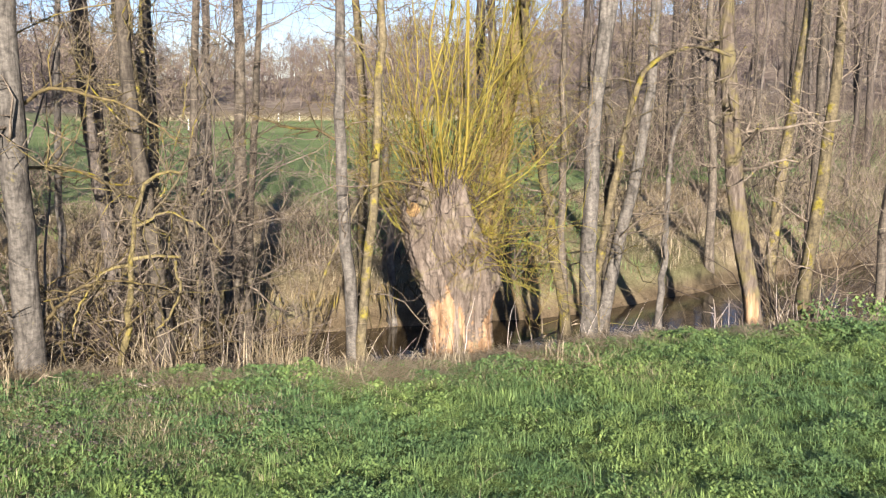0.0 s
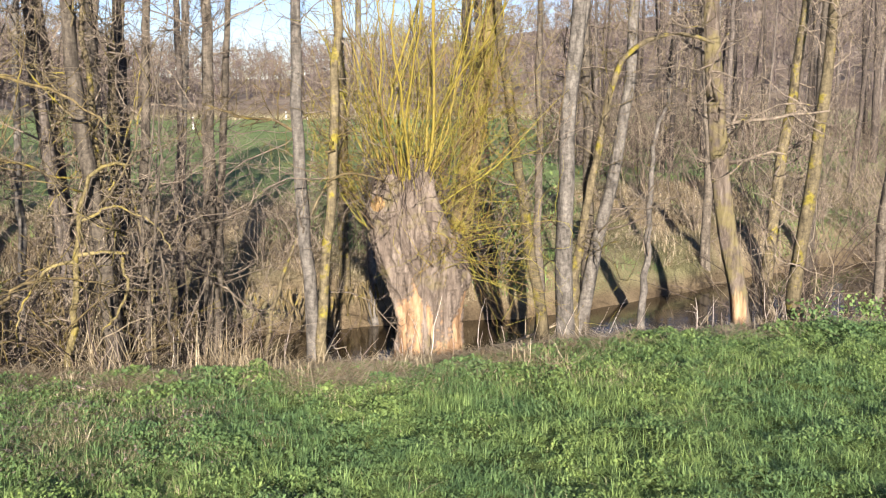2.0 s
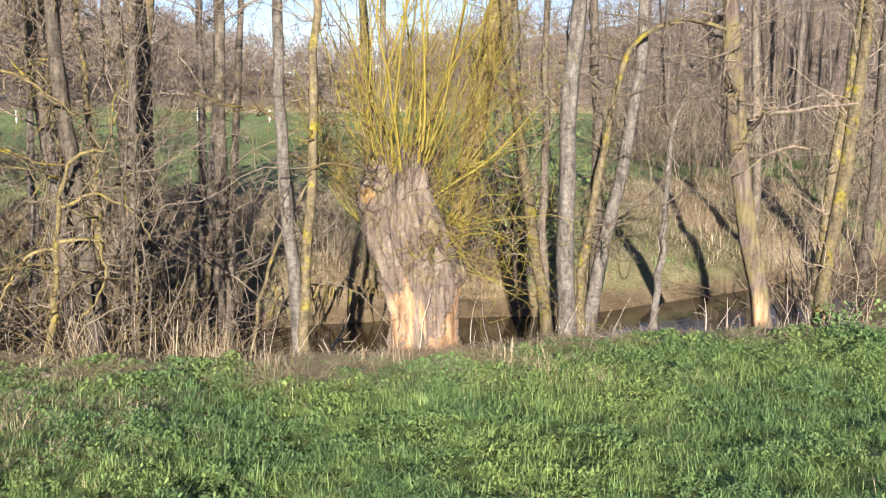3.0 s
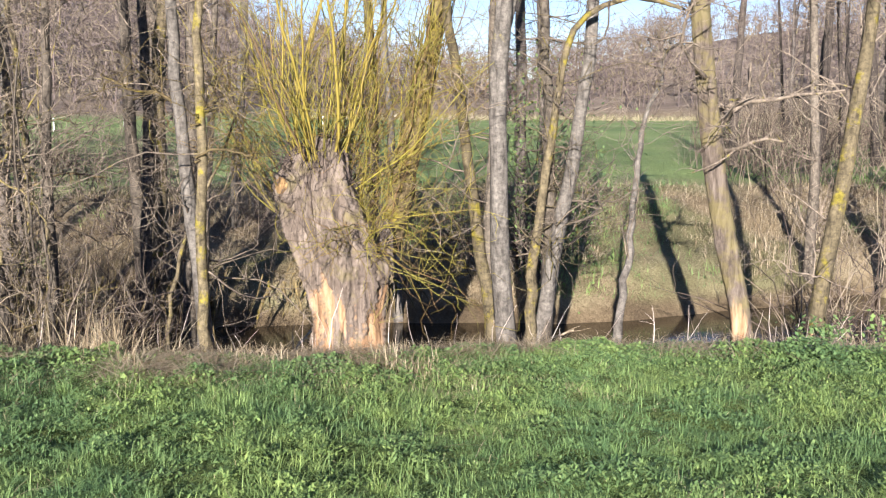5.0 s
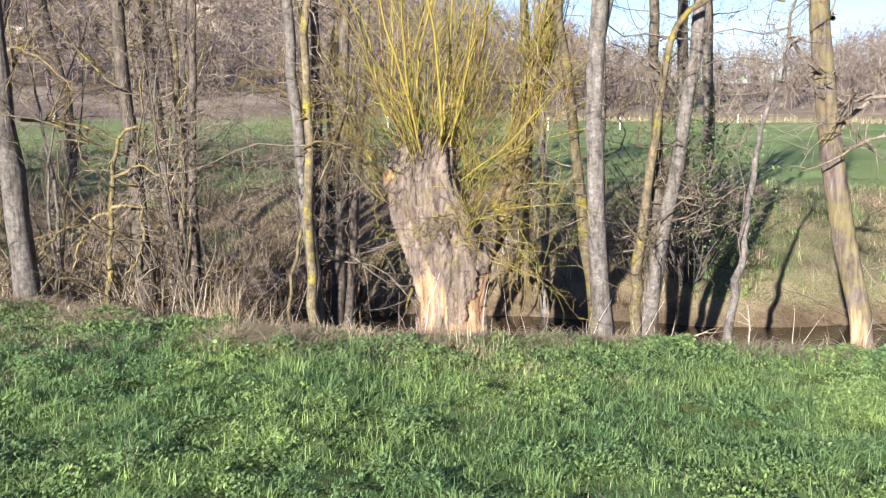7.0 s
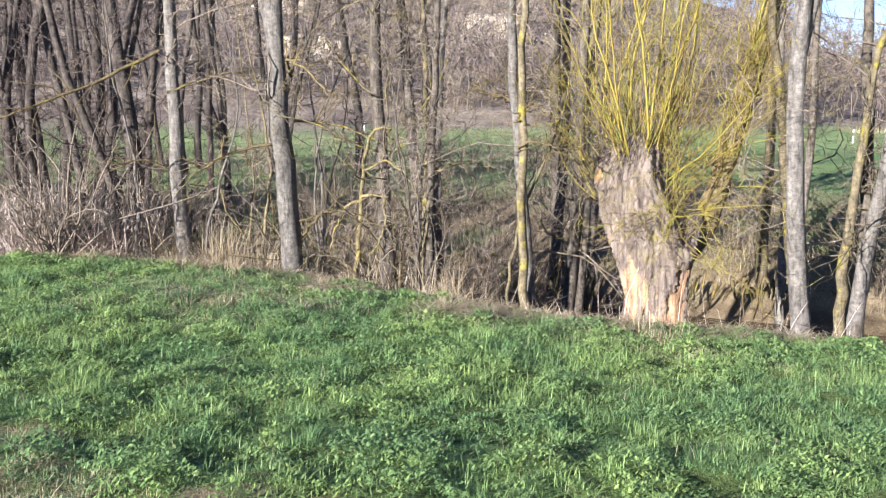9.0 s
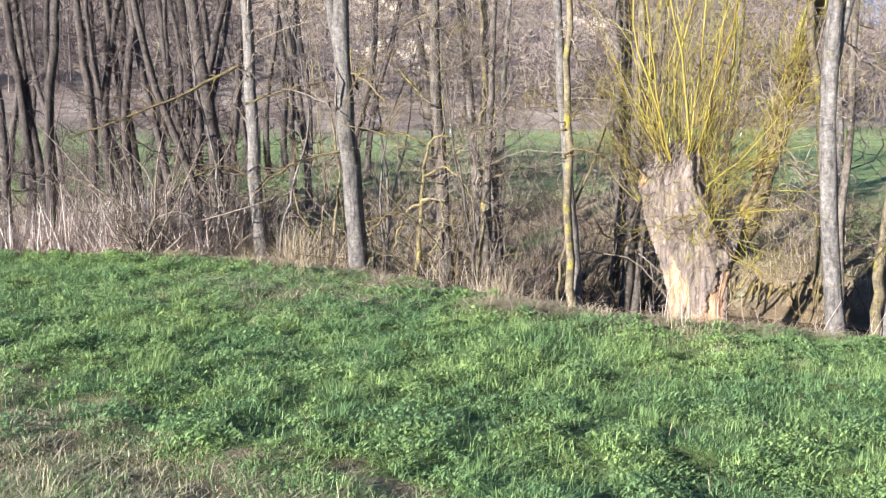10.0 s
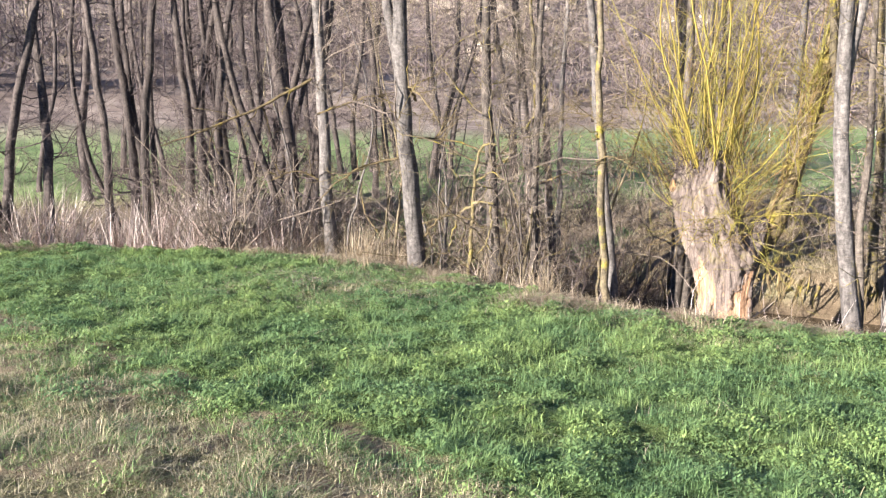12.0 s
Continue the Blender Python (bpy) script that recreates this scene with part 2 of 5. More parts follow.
def build_ground():
    xs, ys = axis(-2500, -12, 12, 2500, 0.12, 1.1), axis(-2500, 2, 23, 3000, 0.12, 1.08)
    X, Y = np.meshgrid(xs, ys)
    Z = land(X, Y)
    nx, ny = len(xs), len(ys)
    k = np.arange(nx * ny).reshape(ny, nx)
    Q = np.stack([k[:-1, :-1], k[:-1, 1:], k[1:, 1:], k[1:, :-1]], -1).reshape(-1, 4)
    me = mesh_of("ground", np.stack([X, Y, Z], -1).reshape(-1, 3), Q)
    d, e = Y - near_edge(X), Y - far_edge(X)
    r = np.hypot(X - 3, Y - 2)
    hilly = smooth(0.15, 0.9, hill(X, Y) + 0.3 * lump(X, Y, 0.2, 5))
    az = np.degrees(np.arctan2(-(X - 3), Y - 2))
    verge = smooth(100, 112, r + 6 * lump(X, Y, 0.1, 4)) * (az > -4) * (az < 24)
    straw = smooth(-0.35, 0.3, d + 0.3 * smooth(-0.8, -2.2, X) + 0.5 * lump(X, Y, 1.9, 7)) * (e < 0) + (e >= 0) * (1 - smooth(4.5, 8, e + 1.2 * lump(X, Y, 0.8, 8)))
    straw = np.maximum(verge, straw * (0.55 + 0.45 * np.clip(1.5 * lump(X, Y, 1.3, 9) + 0.6, 0, 1)) + 0.6 * dry_patch(X, Y) * (d < 0))
    straw = np.maximum(straw, 1.2 * bare(X, Y))
    mud = smooth(-0.55, -0.75, Z) * (d > 0) * (e < 4)
    zone = np.stack([np.clip(straw, 0, 1), mud, hilly, smooth(2, 8, e)], -1).reshape(-1, 4)
    at = me.color_attributes.new("zone", "FLOAT_COLOR", "POINT")
    at.data.foreach_set("color", zone.astype(np.float32).ravel())
    ob = put("ground", me, ground_material())
    return tagged(ob, "meadow, stream banks and wooded hills in early spring", "ground", kind="structure")


def dry_line(x):
    return knots(x, (-4, -0.1, 1.5, 2.6, 4.2, 6), (2.3, 3.4, 3.9, 4.33, 4.75, 5.2))


def bare(x, y):
    """Small patches of bare soil along an old wheel track."""
    line = y - dry_line(x) - 0.1 - 0.06 * lump(x, y, 4.0, 3)
    track = smooth(0.2, 0.08, np.abs(line)) * smooth(0.45, 0.54, vnoise(x, y, 2.6, 7)) * (x < 4)
    return np.maximum(track, 0.9 * smooth(0.0, -0.3, line) * smooth(0.54, 0.62, vnoise(x, y, 3.0, 3)) * (x < 7))


def dry_patch(x, y):
    """Where the meadow is worn and strawy."""
    line = y - dry_line(x)
    a = smooth(0.2, -0.35, line - 0.3 * lump(x, y, 3.2, 2)) * smooth(7.5, 4.5, x)
    b = np.exp(-(((x + 2.4) / 1.2) ** 2 + ((y - 7.2) / 1.3) ** 2)) * 0.7
    c = np.exp(-(((x + 0.4) / 2.2) ** 2 + ((y - 8.9 - 0.12 * x) / 0.5) ** 2)) * 0.8
    return np.clip((a + b + c) * (0.85 + 0.45 * lump(x, y, 3.1, 11)), 0, 1)


build_ground()


def build_water():
    m, n, l, b = mat("stream_water", 0.09, 0.5)
    b.inputs["Base Color"].default_value = (0.045, 0.031, 0.016, 1)
    b.inputs["IOR"].default_value = 1.33
    bump(n, l, b, noise_node(n, l, 3.0, 3, 0.5, (1, 1, 1)), 0.12, 0.03)
    xs = np.linspace(-60, 60, 121)
    lo, hi = near_edge(xs) + 0.6, far_edge(xs) + 1.2
    V = np.concatenate([np.stack([xs, lo, np.full_like(xs, WATER_Z)], 1), np.stack([xs, hi, np.full_like(xs, WATER_Z)], 1)])
    k = np.arange(120)
    me = mesh_of("water", V, np.stack([k, k + 1, k + 122, k + 121], 1))
    tagged(put("water", me, m), "still brown water of a narrow stream", "water", kind="structure")


build_water()


# ---- limbs and twigs ----
def tubes(P, R, sides=4):
    """Tapered round limbs along N lines of k points each."""
    N, k, _ = P.shape
    tan = np.gradient(P, axis=1)
    tan /= np.linalg.norm(tan, axis=2, keepdims=True) + 1e-9
    ref = np.where(np.abs(tan[:, :1, 2:]) > 0.9, np.array([1.0, 0, 0]), np.array([0, 0, 1.0]))
    u = np.cross(tan, np.broadcast_to(ref, tan.shape))
    u /= np.linalg.norm(u, axis=2, keepdims=True) + 1e-9
    v = np.cross(tan, u)
    a = np.arange(sides) * 2 * np.pi / sides
    ring = P[:, :, None] + R[:, :, None, None] * (np.cos(a)[:, None] * u[:, :, None] + np.sin(a)[:, None] * v[:, :, None])
    idx = np.arange(N * k * sides).reshape(N, k, sides)
    nxt = np.roll(idx, -1, axis=2)
    Q = np.stack([idx[:, :-1], nxt[:, :-1], nxt[:, 1:], idx[:, 1:]], -1).reshape(-1, 4)
    return ring.reshape(-1, 3), Q


def merge(*parts):
    V, Q, o = [], [], 0
    for v, q in parts:
        V.append(v)
        Q.append(q + o)
        o += len(v)
    return np.concatenate(V), np.concatenate(Q)


def offshoots(rng, P, R, count, length, k=5, spread=0.9, lift=0.15, wobble=0.25, lo=0.2, hi=1.0, thin=0.5, least=0.0025):
    """Lines that leave the lines P at random places."""
    N, kp, _ = P.shape
    i = rng.integers(0, N, count)
    u = (lo + (hi - lo) * rng.random(count)) * (kp - 1)
    j = np.minimum(u.astype(int), kp - 2)
    w = (u - j)[:, None]
    start = P[i, j] * (1 - w) + P[i, j + 1] * w
    r0 = (R[i, j] * (1 - w[:, 0]) + R[i, j + 1] * w[:, 0]) * thin
    d = P[i, j + 1] - P[i, j]
    d /= np.linalg.norm(d, axis=1, keepdims=True) + 1e-9
    side = rng.normal(size=(count, 3))
    side -= (side * d).sum(1, keepdims=True) * d
    side /= np.linalg.norm(side, axis=1, keepdims=True) + 1e-9
    d = d * (1 - spread) + side * spread
    L = length[0] + (length[1] - length[0]) * rng.random(count) ** 1.5
    out = np.zeros((count, k, 3))
    out[:, 0] = start
    for s in range(1, k):
        d = d + wobble * rng.normal(size=(count, 3)) + np.array([0, 0, lift])
        d /= np.linalg.norm(d, axis=1, keepdims=True)
        out[:, s] = out[:, s - 1] + d * (L / (k - 1))[:, None]
    r0 = np.maximum(r0, least)
    return out, r0[:, None] * np.linspace(1, 0.35, k)[None]


def trunk_line(rng, points, k=22, wobble=0.02):
    """A smooth line through a few points."""
    pts = np.array(points, float)
    s = np.concatenate([[0], np.cumsum(np.linalg.norm(np.diff(pts, axis=0), axis=1))])
    q = np.linspace(0, s[-1], k * 3)
    line = np.stack([np.interp(q, s, pts[:, a]) for a in range(3)], 1)
    ker = np.ones(9) / 9
    pad = np.concatenate([np.repeat(line[:1], 4, 0), line, np.repeat(line[-1:], 4, 0)])
    line = np.stack([np.convolve(pad[:, a], ker, "valid") for a in range(3)], 1)[np.linspace(0, k * 3 - 1, k).astype(int)]
    line[1:-1, :2] += wobble * rng.normal(size=(k - 2, 2))
    return line


def trunk_mesh(rng, line, rad, sides=14, knots_=0.06):
    k = len(line)
    V, Q = tubes(line[None], rad[None], sides)
    c = np.repeat(line, sides, 0)
    a = np.tile(np.arange(sides), k) * 2 * np.pi / sides
    h = np.repeat(np.arange(k), sides)
    f = 1 + knots_ * (np.sin(3 * a + 0.7 * h + rng.random() * 6) + rng.normal(size=len(a)) * 0.6)
    flare = np.where(h == 0, 1 + 0.18 * np.sin(4 * a + rng.random() * 6), 1.0)
    return c + (V - c) * (f * flare)[:, None], Q


def tree(x, y, lean=(0.0, 0.0), r=0.1, h=9.0, seed=0, z=None, wood=None, twig=None, limbs=32, low=1.0, way=None, stop=False, bendy=0.035, label="", name="tree", group="trees along the stream", fork=None, reach=1.0, boughs=()):
    rng = np.random.default_rng(seed)
    z = float(land(x, y)) if z is None else z
    wood, twig = wood or BARK_GREY, twig or TWIG
    root = thing(name, x, y, z, label or "slender bare tree with grey bark on the bank", "tree", group)
    lx, ly = lean
    pts = [(0, 0, -0.25), *(way or [(lx * 2, ly * 2, 2), (lx * 4, ly * 4, 4)])]
    px, py, pz = pts[-1]
    if stop:
        h = max(p[2] for p in pts)
    else:
        pts += [(px + 0.55 * lx * (h - pz), py + 0.55 * ly * (h - pz), h)]
    line = trunk_line(rng, pts, 26, 0.012)
    for a in range(2):
        ph, fr = 6 * rng.random(), 0.5 + 0.6 * rng.random()
        line[:, a] += bendy * (np.sin(fr * line[:, 2] + ph) - math.sin(ph)) * np.clip(line[:, 2], 0, 2) * 0.7
    hh = np.clip(line[:, 2] / h, 0, 1)
    if stop:
        hh = np.linspace(0, 0.85, 26)
    rad = r * (1 - 0.85 * hh ** 1.1) * (1 + 0.45 * np.exp(-np.clip(line[:, 2], 0, 9) / 0.12))
    stems = [trunk_mesh(rng, line, rad, 12 if r > 0.07 else 9)]
    L, RR = line[None], rad[None]
    if fork:
        j = int(np.argmin(np.abs(line[:, 2] - fork[0])))
        f2 = trunk_line(rng, [line[j], line[j] + np.array([fork[1] * 0.5, fork[2] * 0.5, 1.0]), line[j] + np.array([fork[1] * 2.2, fork[2] * 2.2, h * 0.6])], 26, 0.012)
        r2 = rad[j] * 0.75 * np.linspace(1, 0.2, 26)
        stems.append(trunk_mesh(rng, f2, r2, 9))
        L, RR = np.concatenate([L, f2[None]]), np.concatenate([RR, r2[None]])
    put("trunk", mesh_of("trunk", *merge(*stems)), wood, root)
    a, ra = offshoots(rng, L, RR, limbs, (0.4 * reach, 2.2 * reach), 8, 0.8, 0.16, 0.33, low / h, 0.97, 0.17, 0.0045)
    b, rb = offshoots(rng, a, ra, limbs * 7, (0.2, 1.0), 5, 0.75, 0.05, 0.38, 0.15, 1, 0.62, 0.0038)
    c, rc = offshoots(rng, b, rb, limbs * 11, (0.1, 0.5), 4, 0.75, 0.05, 0.34, 0.1, 1, 0.8, 0.0032)
    put("crown", mesh_of("crown", *merge(tubes(a, ra, 4), tubes(b, rb, 3), tubes(c, rc, 3))), twig, root)
    for pts, r0 in boughs:
        bl = trunk_line(rng, pts, 18, 0.02)[None]
        br = r0 * np.linspace(1, 0.35, 18)[None]
        t1, r1 = offshoots(rng, bl, br, 16, (0.2, 0.9), 6, 0.7, 0.03, 0.35, 0.15, 1, 0.55, 0.004)
        t2, r2 = offshoots(rng, t1, r1, 40, (0.08, 0.4), 4, 0.7, 0.03, 0.35, 0.15, 1, 0.7, 0.003)
        put("bough", mesh_of("bough", *merge(tubes(bl, br, 7), tubes(t1, r1, 4), tubes(t2, r2, 3))), LIMB, root, "long arching bough with yellow lichen")
    return root


def shrub(x, y, h, n, spread, seed, material, label, category="shrub", z=None, arch=-0.03, twigs=6, name="shrub", group="bare shrubs on the banks", thick=0.007):
    rng = np.random.default_rng(seed)
    z = float(land(x, y)) if z is None else z
    root = thing(name, x, y, z, label, category, group)
    P = np.zeros((n, 8, 3))
    P[:, 0, :2] = rng.normal(size=(n, 2)) * 0.12 * spread
    P[:, 0, 2] = -0.1
    d = np.concatenate([rng.normal(size=(n, 2)) * 0.4 * spread, np.ones((n, 1))], 1)
    L = h * (0.5 + 0.6 * rng.random(n))
    for s in range(1, 8):
        d = d + 0.2 * rng.normal(size=(n, 3)) + np.array([0, 0, arch])
        d /= np.linalg.norm(d, axis=1, keepdims=True)
        P[:, s] = P[:, s - 1] + d * (L / 7)[:, None]
    R = (thick * (0.6 + 0.9 * rng.random(n)))[:, None] * np.linspace(1, 0.35, 8)[None]
    b, rb = offshoots(rng, P, R, n * twigs, (0.12, 0.75), 6, 0.65, 0.02, 0.36, 0.15, 1, 0.65, 0.0034)
    tagged(put("brushwood", mesh_of("brushwood", *tubes(P, R, 5)), material, root), kind="stuff")
    tagged(put("twig_mass", mesh_of("twig_mass", *tubes(b, rb, 3)), material, root), kind="stuff")
    return root


def blades(rng, x, y, z, length, width, lean=0.5, bend=0.5, seg=2, turn=None):
    """Grass blades: narrow strips that bend over; lean below zero: they lie flat."""
    N = len(x)
    a = rng.random(N) * 2 * np.pi if turn is None else turn
    dirx, diry = np.cos(a), np.sin(a)
    px, py = -np.sin(a), np.cos(a)
    k = lean * rng.random(N) if lean > 0 else -lean * (0.85 + 0.3 * rng.random(N))
    base = np.stack([x, y, z], 1)
    V = np.zeros((N, 2 * seg + 1, 3))
    for s in range(seg + 1):
        t = s / seg
        out = length * (k * t + bend * k * t * t)
        up = length * t * (1 - 0.35 * k * t)
        c = base + np.stack([dirx * out, diry * out, up], 1)
        w = width * (1 - 0.55 * t) / 2
        if s < seg:
            V[:, 2 * s] = c - np.stack([px * w, py * w, 0 * w], 1)
            V[:, 2 * s + 1] = c + np.stack([px * w, py * w, 0 * w], 1)
        else:
            V[:, 2 * s] = c
    o = (np.arange(N) * (2 * seg + 1))[:, None]
    Q = np.concatenate([o + np.array([2 * s, 2 * s + 1, 2 * s + 3, 2 * s + 2]) for s in range(seg - 1)]) if seg > 1 else None
    T = o + np.array([2 * seg - 2, 2 * seg - 1, 2 * seg])
    return V.reshape(-1, 3), Q, T


def stuff(name, V, Q, T, material, label, category):
    return tagged(put(name, mesh_of(name, V, Q, T), material), label, category, kind="stuff")


# ---- the pollard willow ----
def willow_trunk_material(name="willow_bark", grey=1.0, mossy=0.55):
    m, n, l, b = mat(name, 0.9, 0.2)
    fis = noise_node(n, l, 14.0, 7, 0.7, (1, 1, 0.16), distort=1.1)
    col = ramp(n, l, fis, *[(p, tuple(grey * v for v in c)) for p, c in ((0.3, (0.045, 0.034, 0.028)), (0.5, (0.135, 0.104, 0.084)), (0.68, (0.25, 0.2, 0.165)))])
    col = mix(n, l, ramp(n, l, noise_node(n, l, 4.0, 4, 0.6), (mossy, (0, 0, 0)), (mossy + 0.13, (0.6, 0.6, 0.6))), col, (0.17, 0.14, 0.055))
    bare = ramp(n, l, noise_node(n, l, 16.0, 5, 0.6, (1, 1, 0.18)), (0.3, (0.13, 0.07, 0.04)), (0.5, (0.29, 0.175, 0.098)), (0.7, (0.42, 0.295, 0.185)))
    at = n.new("ShaderNodeVertexColor")
    at.layer_name = "bare"
    col = mix(n, l, at.outputs["Color"], col, bare)
    l.new(col, b.inputs["Base Color"])
    bump(n, l, b, fis, 1.0, 0.035)
    return m


def ridges(a, z, k):
    return np.sin(9 * a + 2.1 * np.sin(2.3 * z + k)) * 0.5 + np.sin(17 * a + 3 * np.sin(3.1 * z + 2 * k) + k) * 0.35 + np.sin(31 * a + 4 * np.sin(5 * z) + k) * 0.2


def gnawed_trunk(name, axis_pts, radii, sides, rings, gnaw, seed, rough=0.1, oval=(0.0, 0.0)):
    """A thick trunk with furrowed bark, gnawed bare where gnaw(angle, z) is positive."""
    rng = np.random.default_rng(seed)
    pts, rr = np.array(axis_pts, float), np.array(radii, float)
    q = np.linspace(pts[0, 2], pts[-1, 2], rings)
    line = np.stack([np.interp(q, pts[:, 2], pts[:, a]) for a in range(2)] + [q], 1)
    rad = np.interp(q, pts[:, 2], rr)
    for _ in range(4):
        line[1:-1, :2] = (line[:-2, :2] + 2 * line[1:-1, :2] + line[2:, :2]) / 4
        rad[1:-1] = (rad[:-2] + 2 * rad[1:-1] + rad[2:]) / 4
    A, Z = np.meshgrid(np.arange(sides) * 2 * np.pi / sides, q)
    bare = smooth(-0.1, 0.12, gnaw(A, Z) + 0.28 * ridges(A * 0.5, Z * 2, seed) + 0.1 * rng.normal(size=A.shape))
    f = 1 + rough * ridges(A, Z, seed) * (1 - 0.6 * bare) - 0.055 * bare + 0.09 * np.sin(3 * A + 1.2 + Z) + 0.02 * rng.normal(size=A.shape) * (1 - 0.5 * bare)
    R = rad[:, None] * f * (1 + oval[0] * np.cos(2 * (A - oval[1])))
    V = np.stack([line[:, 0:1] + R * np.cos(A), line[:, 1:2] + R * np.sin(A), Z + 0 * A], -1).reshape(-1, 3)
    k = np.arange(sides * rings).reshape(rings, sides)
    n = np.roll(k, -1, 1)
    Q = np.stack([k[:-1], n[:-1], n[1:], k[1:]], -1).reshape(-1, 4)
    V = np.concatenate([V, [line[-1] + np.array([0, 0, 0.06])]])
    T = np.stack([k[-1], n[-1], np.full(sides, len(V) - 1)], 1)
    me = mesh_of(name, V, Q, T)
    c = np.concatenate([bare.ravel(), [0]])
    at = me.color_attributes.new("bare", "FLOAT_COLOR", "POINT")
    at.data.foreach_set("color", np.stack([c, c, c, np.ones_like(c)], 1).astype(np.float32).ravel())
    return me


def burl(size, seed, squash=(1, 1, 1), cut=None):
    """A knobbly swelling; cut: a direction in which it was sawn flat."""
    bm = bmesh.new()
    bmesh.ops.create_icosphere(bm, subdivisions=4, radius=size)
    for v in bm.verts:
        k = 1 + 0.22 * noise.noise(v.co * (2.2 / size) + Vector((seed, 0, 0))) + 0.07 * noise.noise(v.co * (7 / size))
        v.co = Vector([c * s * k for c, s in zip(v.co, squash)])
        if cut:
            c = Vector(cut)
            over = v.co.dot(c) - 0.72 * size
            if over > 0:
                v.co -= c * over * 0.92
    me = bpy.data.meshes.new("burl")
    bm.to_mesh(me)
    bm.free()
    me.polygons.foreach_set("use_smooth", np.ones(len(me.polygons), bool))
    return me


WILLOW_BARK = willow_trunk_material()
WX, WY, WZ = 0.17, 10.9, -0.1


def shoots(rng, start, direction, length, r, k=9, wob=0.07, lift=0.05):
    N = len(start)
    P = np.zeros((N, k, 3))
    P[:, 0] = start
    d = direction / np.linalg.norm(direction, axis=1, keepdims=True)
    for s in range(1, k):
        d = d + wob * rng.normal(size=(N, 3)) + np.array([0, 0, lift])
        d /= np.linalg.norm(d, axis=1, keepdims=True)
        P[:, s] = P[:, s - 1] + d * (length / (k - 1))[:, None]
    return P, r[:, None] * np.linspace(1, 0.25, k)[None]


CUT = bark("cut_wood", (0.06, 0.038, 0.022), (0.24, 0.15, 0.07), lichen=(0.26, 0.2, 0.04), lichen_from=0.6, fissure=40)


def build_willow():
    rng = np.random.default_rng(5)
    root = thing("pollard_willow", WX, WY, WZ, "old pollard willow with gnawed trunk and yellow shoots", "tree", "trees along the stream")
    front = -1.45

    def gnaw(a, z):
        side = np.cos(a - front)
        strips = vnoise(a * 1.0 + 3, z * 0.5, 3.3, 3) - 0.5
        return 0.2 - 5.0 * np.maximum(z - 0.52 - 0.12 * np.sin(3 * a + 1), 0) + 2.6 * strips + 0.05 * side - 1.2 * np.exp(-((a - (front % (2 * np.pi)) + 0.05) / 0.13) ** 2)

    me = gnawed_trunk("trunk", [(0, 0, -0.35), (0, 0, 0.0), (0, 0, 0.35), (-0.01, 0, 0.62), (-0.06, -0.04, 0.95), (-0.15, -0.12, 1.3), (-0.22, -0.18, 1.65), (-0.2, -0.14, 1.93), (-0.17, -0.1, 2.06)],
                      [0.4, 0.335, 0.3, 0.325, 0.375, 0.365, 0.315, 0.25, 0.14], 130, 140, gnaw, 2, oval=(0.13, -0.1))
    put("trunk", me, WILLOW_BARK, root, "furrowed trunk, bark gnawed off near the ground")
    me = gnawed_trunk("side_stem", [(0.2, -0.04, -0.35), (0.18, -0.02, 0.0), (0.2, 0.0, 0.35), (0.25, 0.02, 0.65), (0.28, 0.06, 0.9), (0.27, 0.2, 1.12), (0.28, 0.32, 1.25)],
                      [0.2, 0.17, 0.15, 0.155, 0.16, 0.13, 0.08], 70, 80, lambda a, z: gnaw(a + 0.6, z), 6)
    put("side_stem", me, WILLOW_BARK, root, "second stem grown onto the trunk below the limb")
    knob = None
    for nm, pos, size, sq, cut in (("burl", (-0.39, -0.32, 1.62), 0.19, (1, 1, 1.05), (-0.3, -0.93, 0.2)), ("burl", (0.34, -0.04, 0.84), 0.14, (1.0, 0.9, 1.1), None)):
        ob = put(nm, burl(size, pos[0] * 9, sq, cut), WILLOW_BARK, root)
        ob.location = pos
        knob = ob if cut else knob
    face = bmesh.new()
    bmesh.ops.create_icosphere(face, subdivisions=3, radius=0.075)
    for v in face.verts:
        v.co = Vector((v.co.x * (1 + 0.3 * noise.noise(v.co * 30)), v.co.y * 0.22, v.co.z * (1 + 0.3 * noise.noise(v.co * 25))))
    fm = bpy.data.meshes.new("cut_face")
    face.to_mesh(fm)
    face.free()
    ob = put("cut_face", fm, CUT, knob, "weathered orange cut on the knob")
    ob.matrix_basis = pose(-0.045, -0.14, 0.03, 0, 0, -18)
    # the thick leaning limb
    line = trunk_line(rng, [(0.1, 0.15, 0.7), (0.3, 0.4, 1.05), (0.4, 0.55, 1.6), (0.52, 0.78, 2.5), (0.62, 0.92, 3.2), (0.9, 1.3, 4.6), (1.1, 1.5, 6.2)], 30, 0.01)
    rad = np.interp(line[:, 2], (0.7, 1.1, 1.6, 3.2, 6.2), (0.16, 0.13, 0.115, 0.085, 0.02))
    put("limb", mesh_of("limb", *trunk_mesh(rng, line, rad, 18, 0.09)), LIMB, root, "leaning limb overgrown with yellow twigs")
    sets = []
    # the crown of shoots on the head
    n = 98
    a = rng.random(n) * 2 * np.pi
    rr = 0.36 * np.sqrt(rng.random(n)) * 0.8
    start = np.stack([-0.18 + rr * np.cos(a), -0.13 + rr * np.sin(a), 1.75 + 0.25 * rng.random(n)], 1)
    out = np.stack([0.95 * np.cos(a) * (rr / 0.36), 0.95 * np.sin(a) * (rr / 0.36), 0.85 + 0.5 * rng.random(n)], 1)
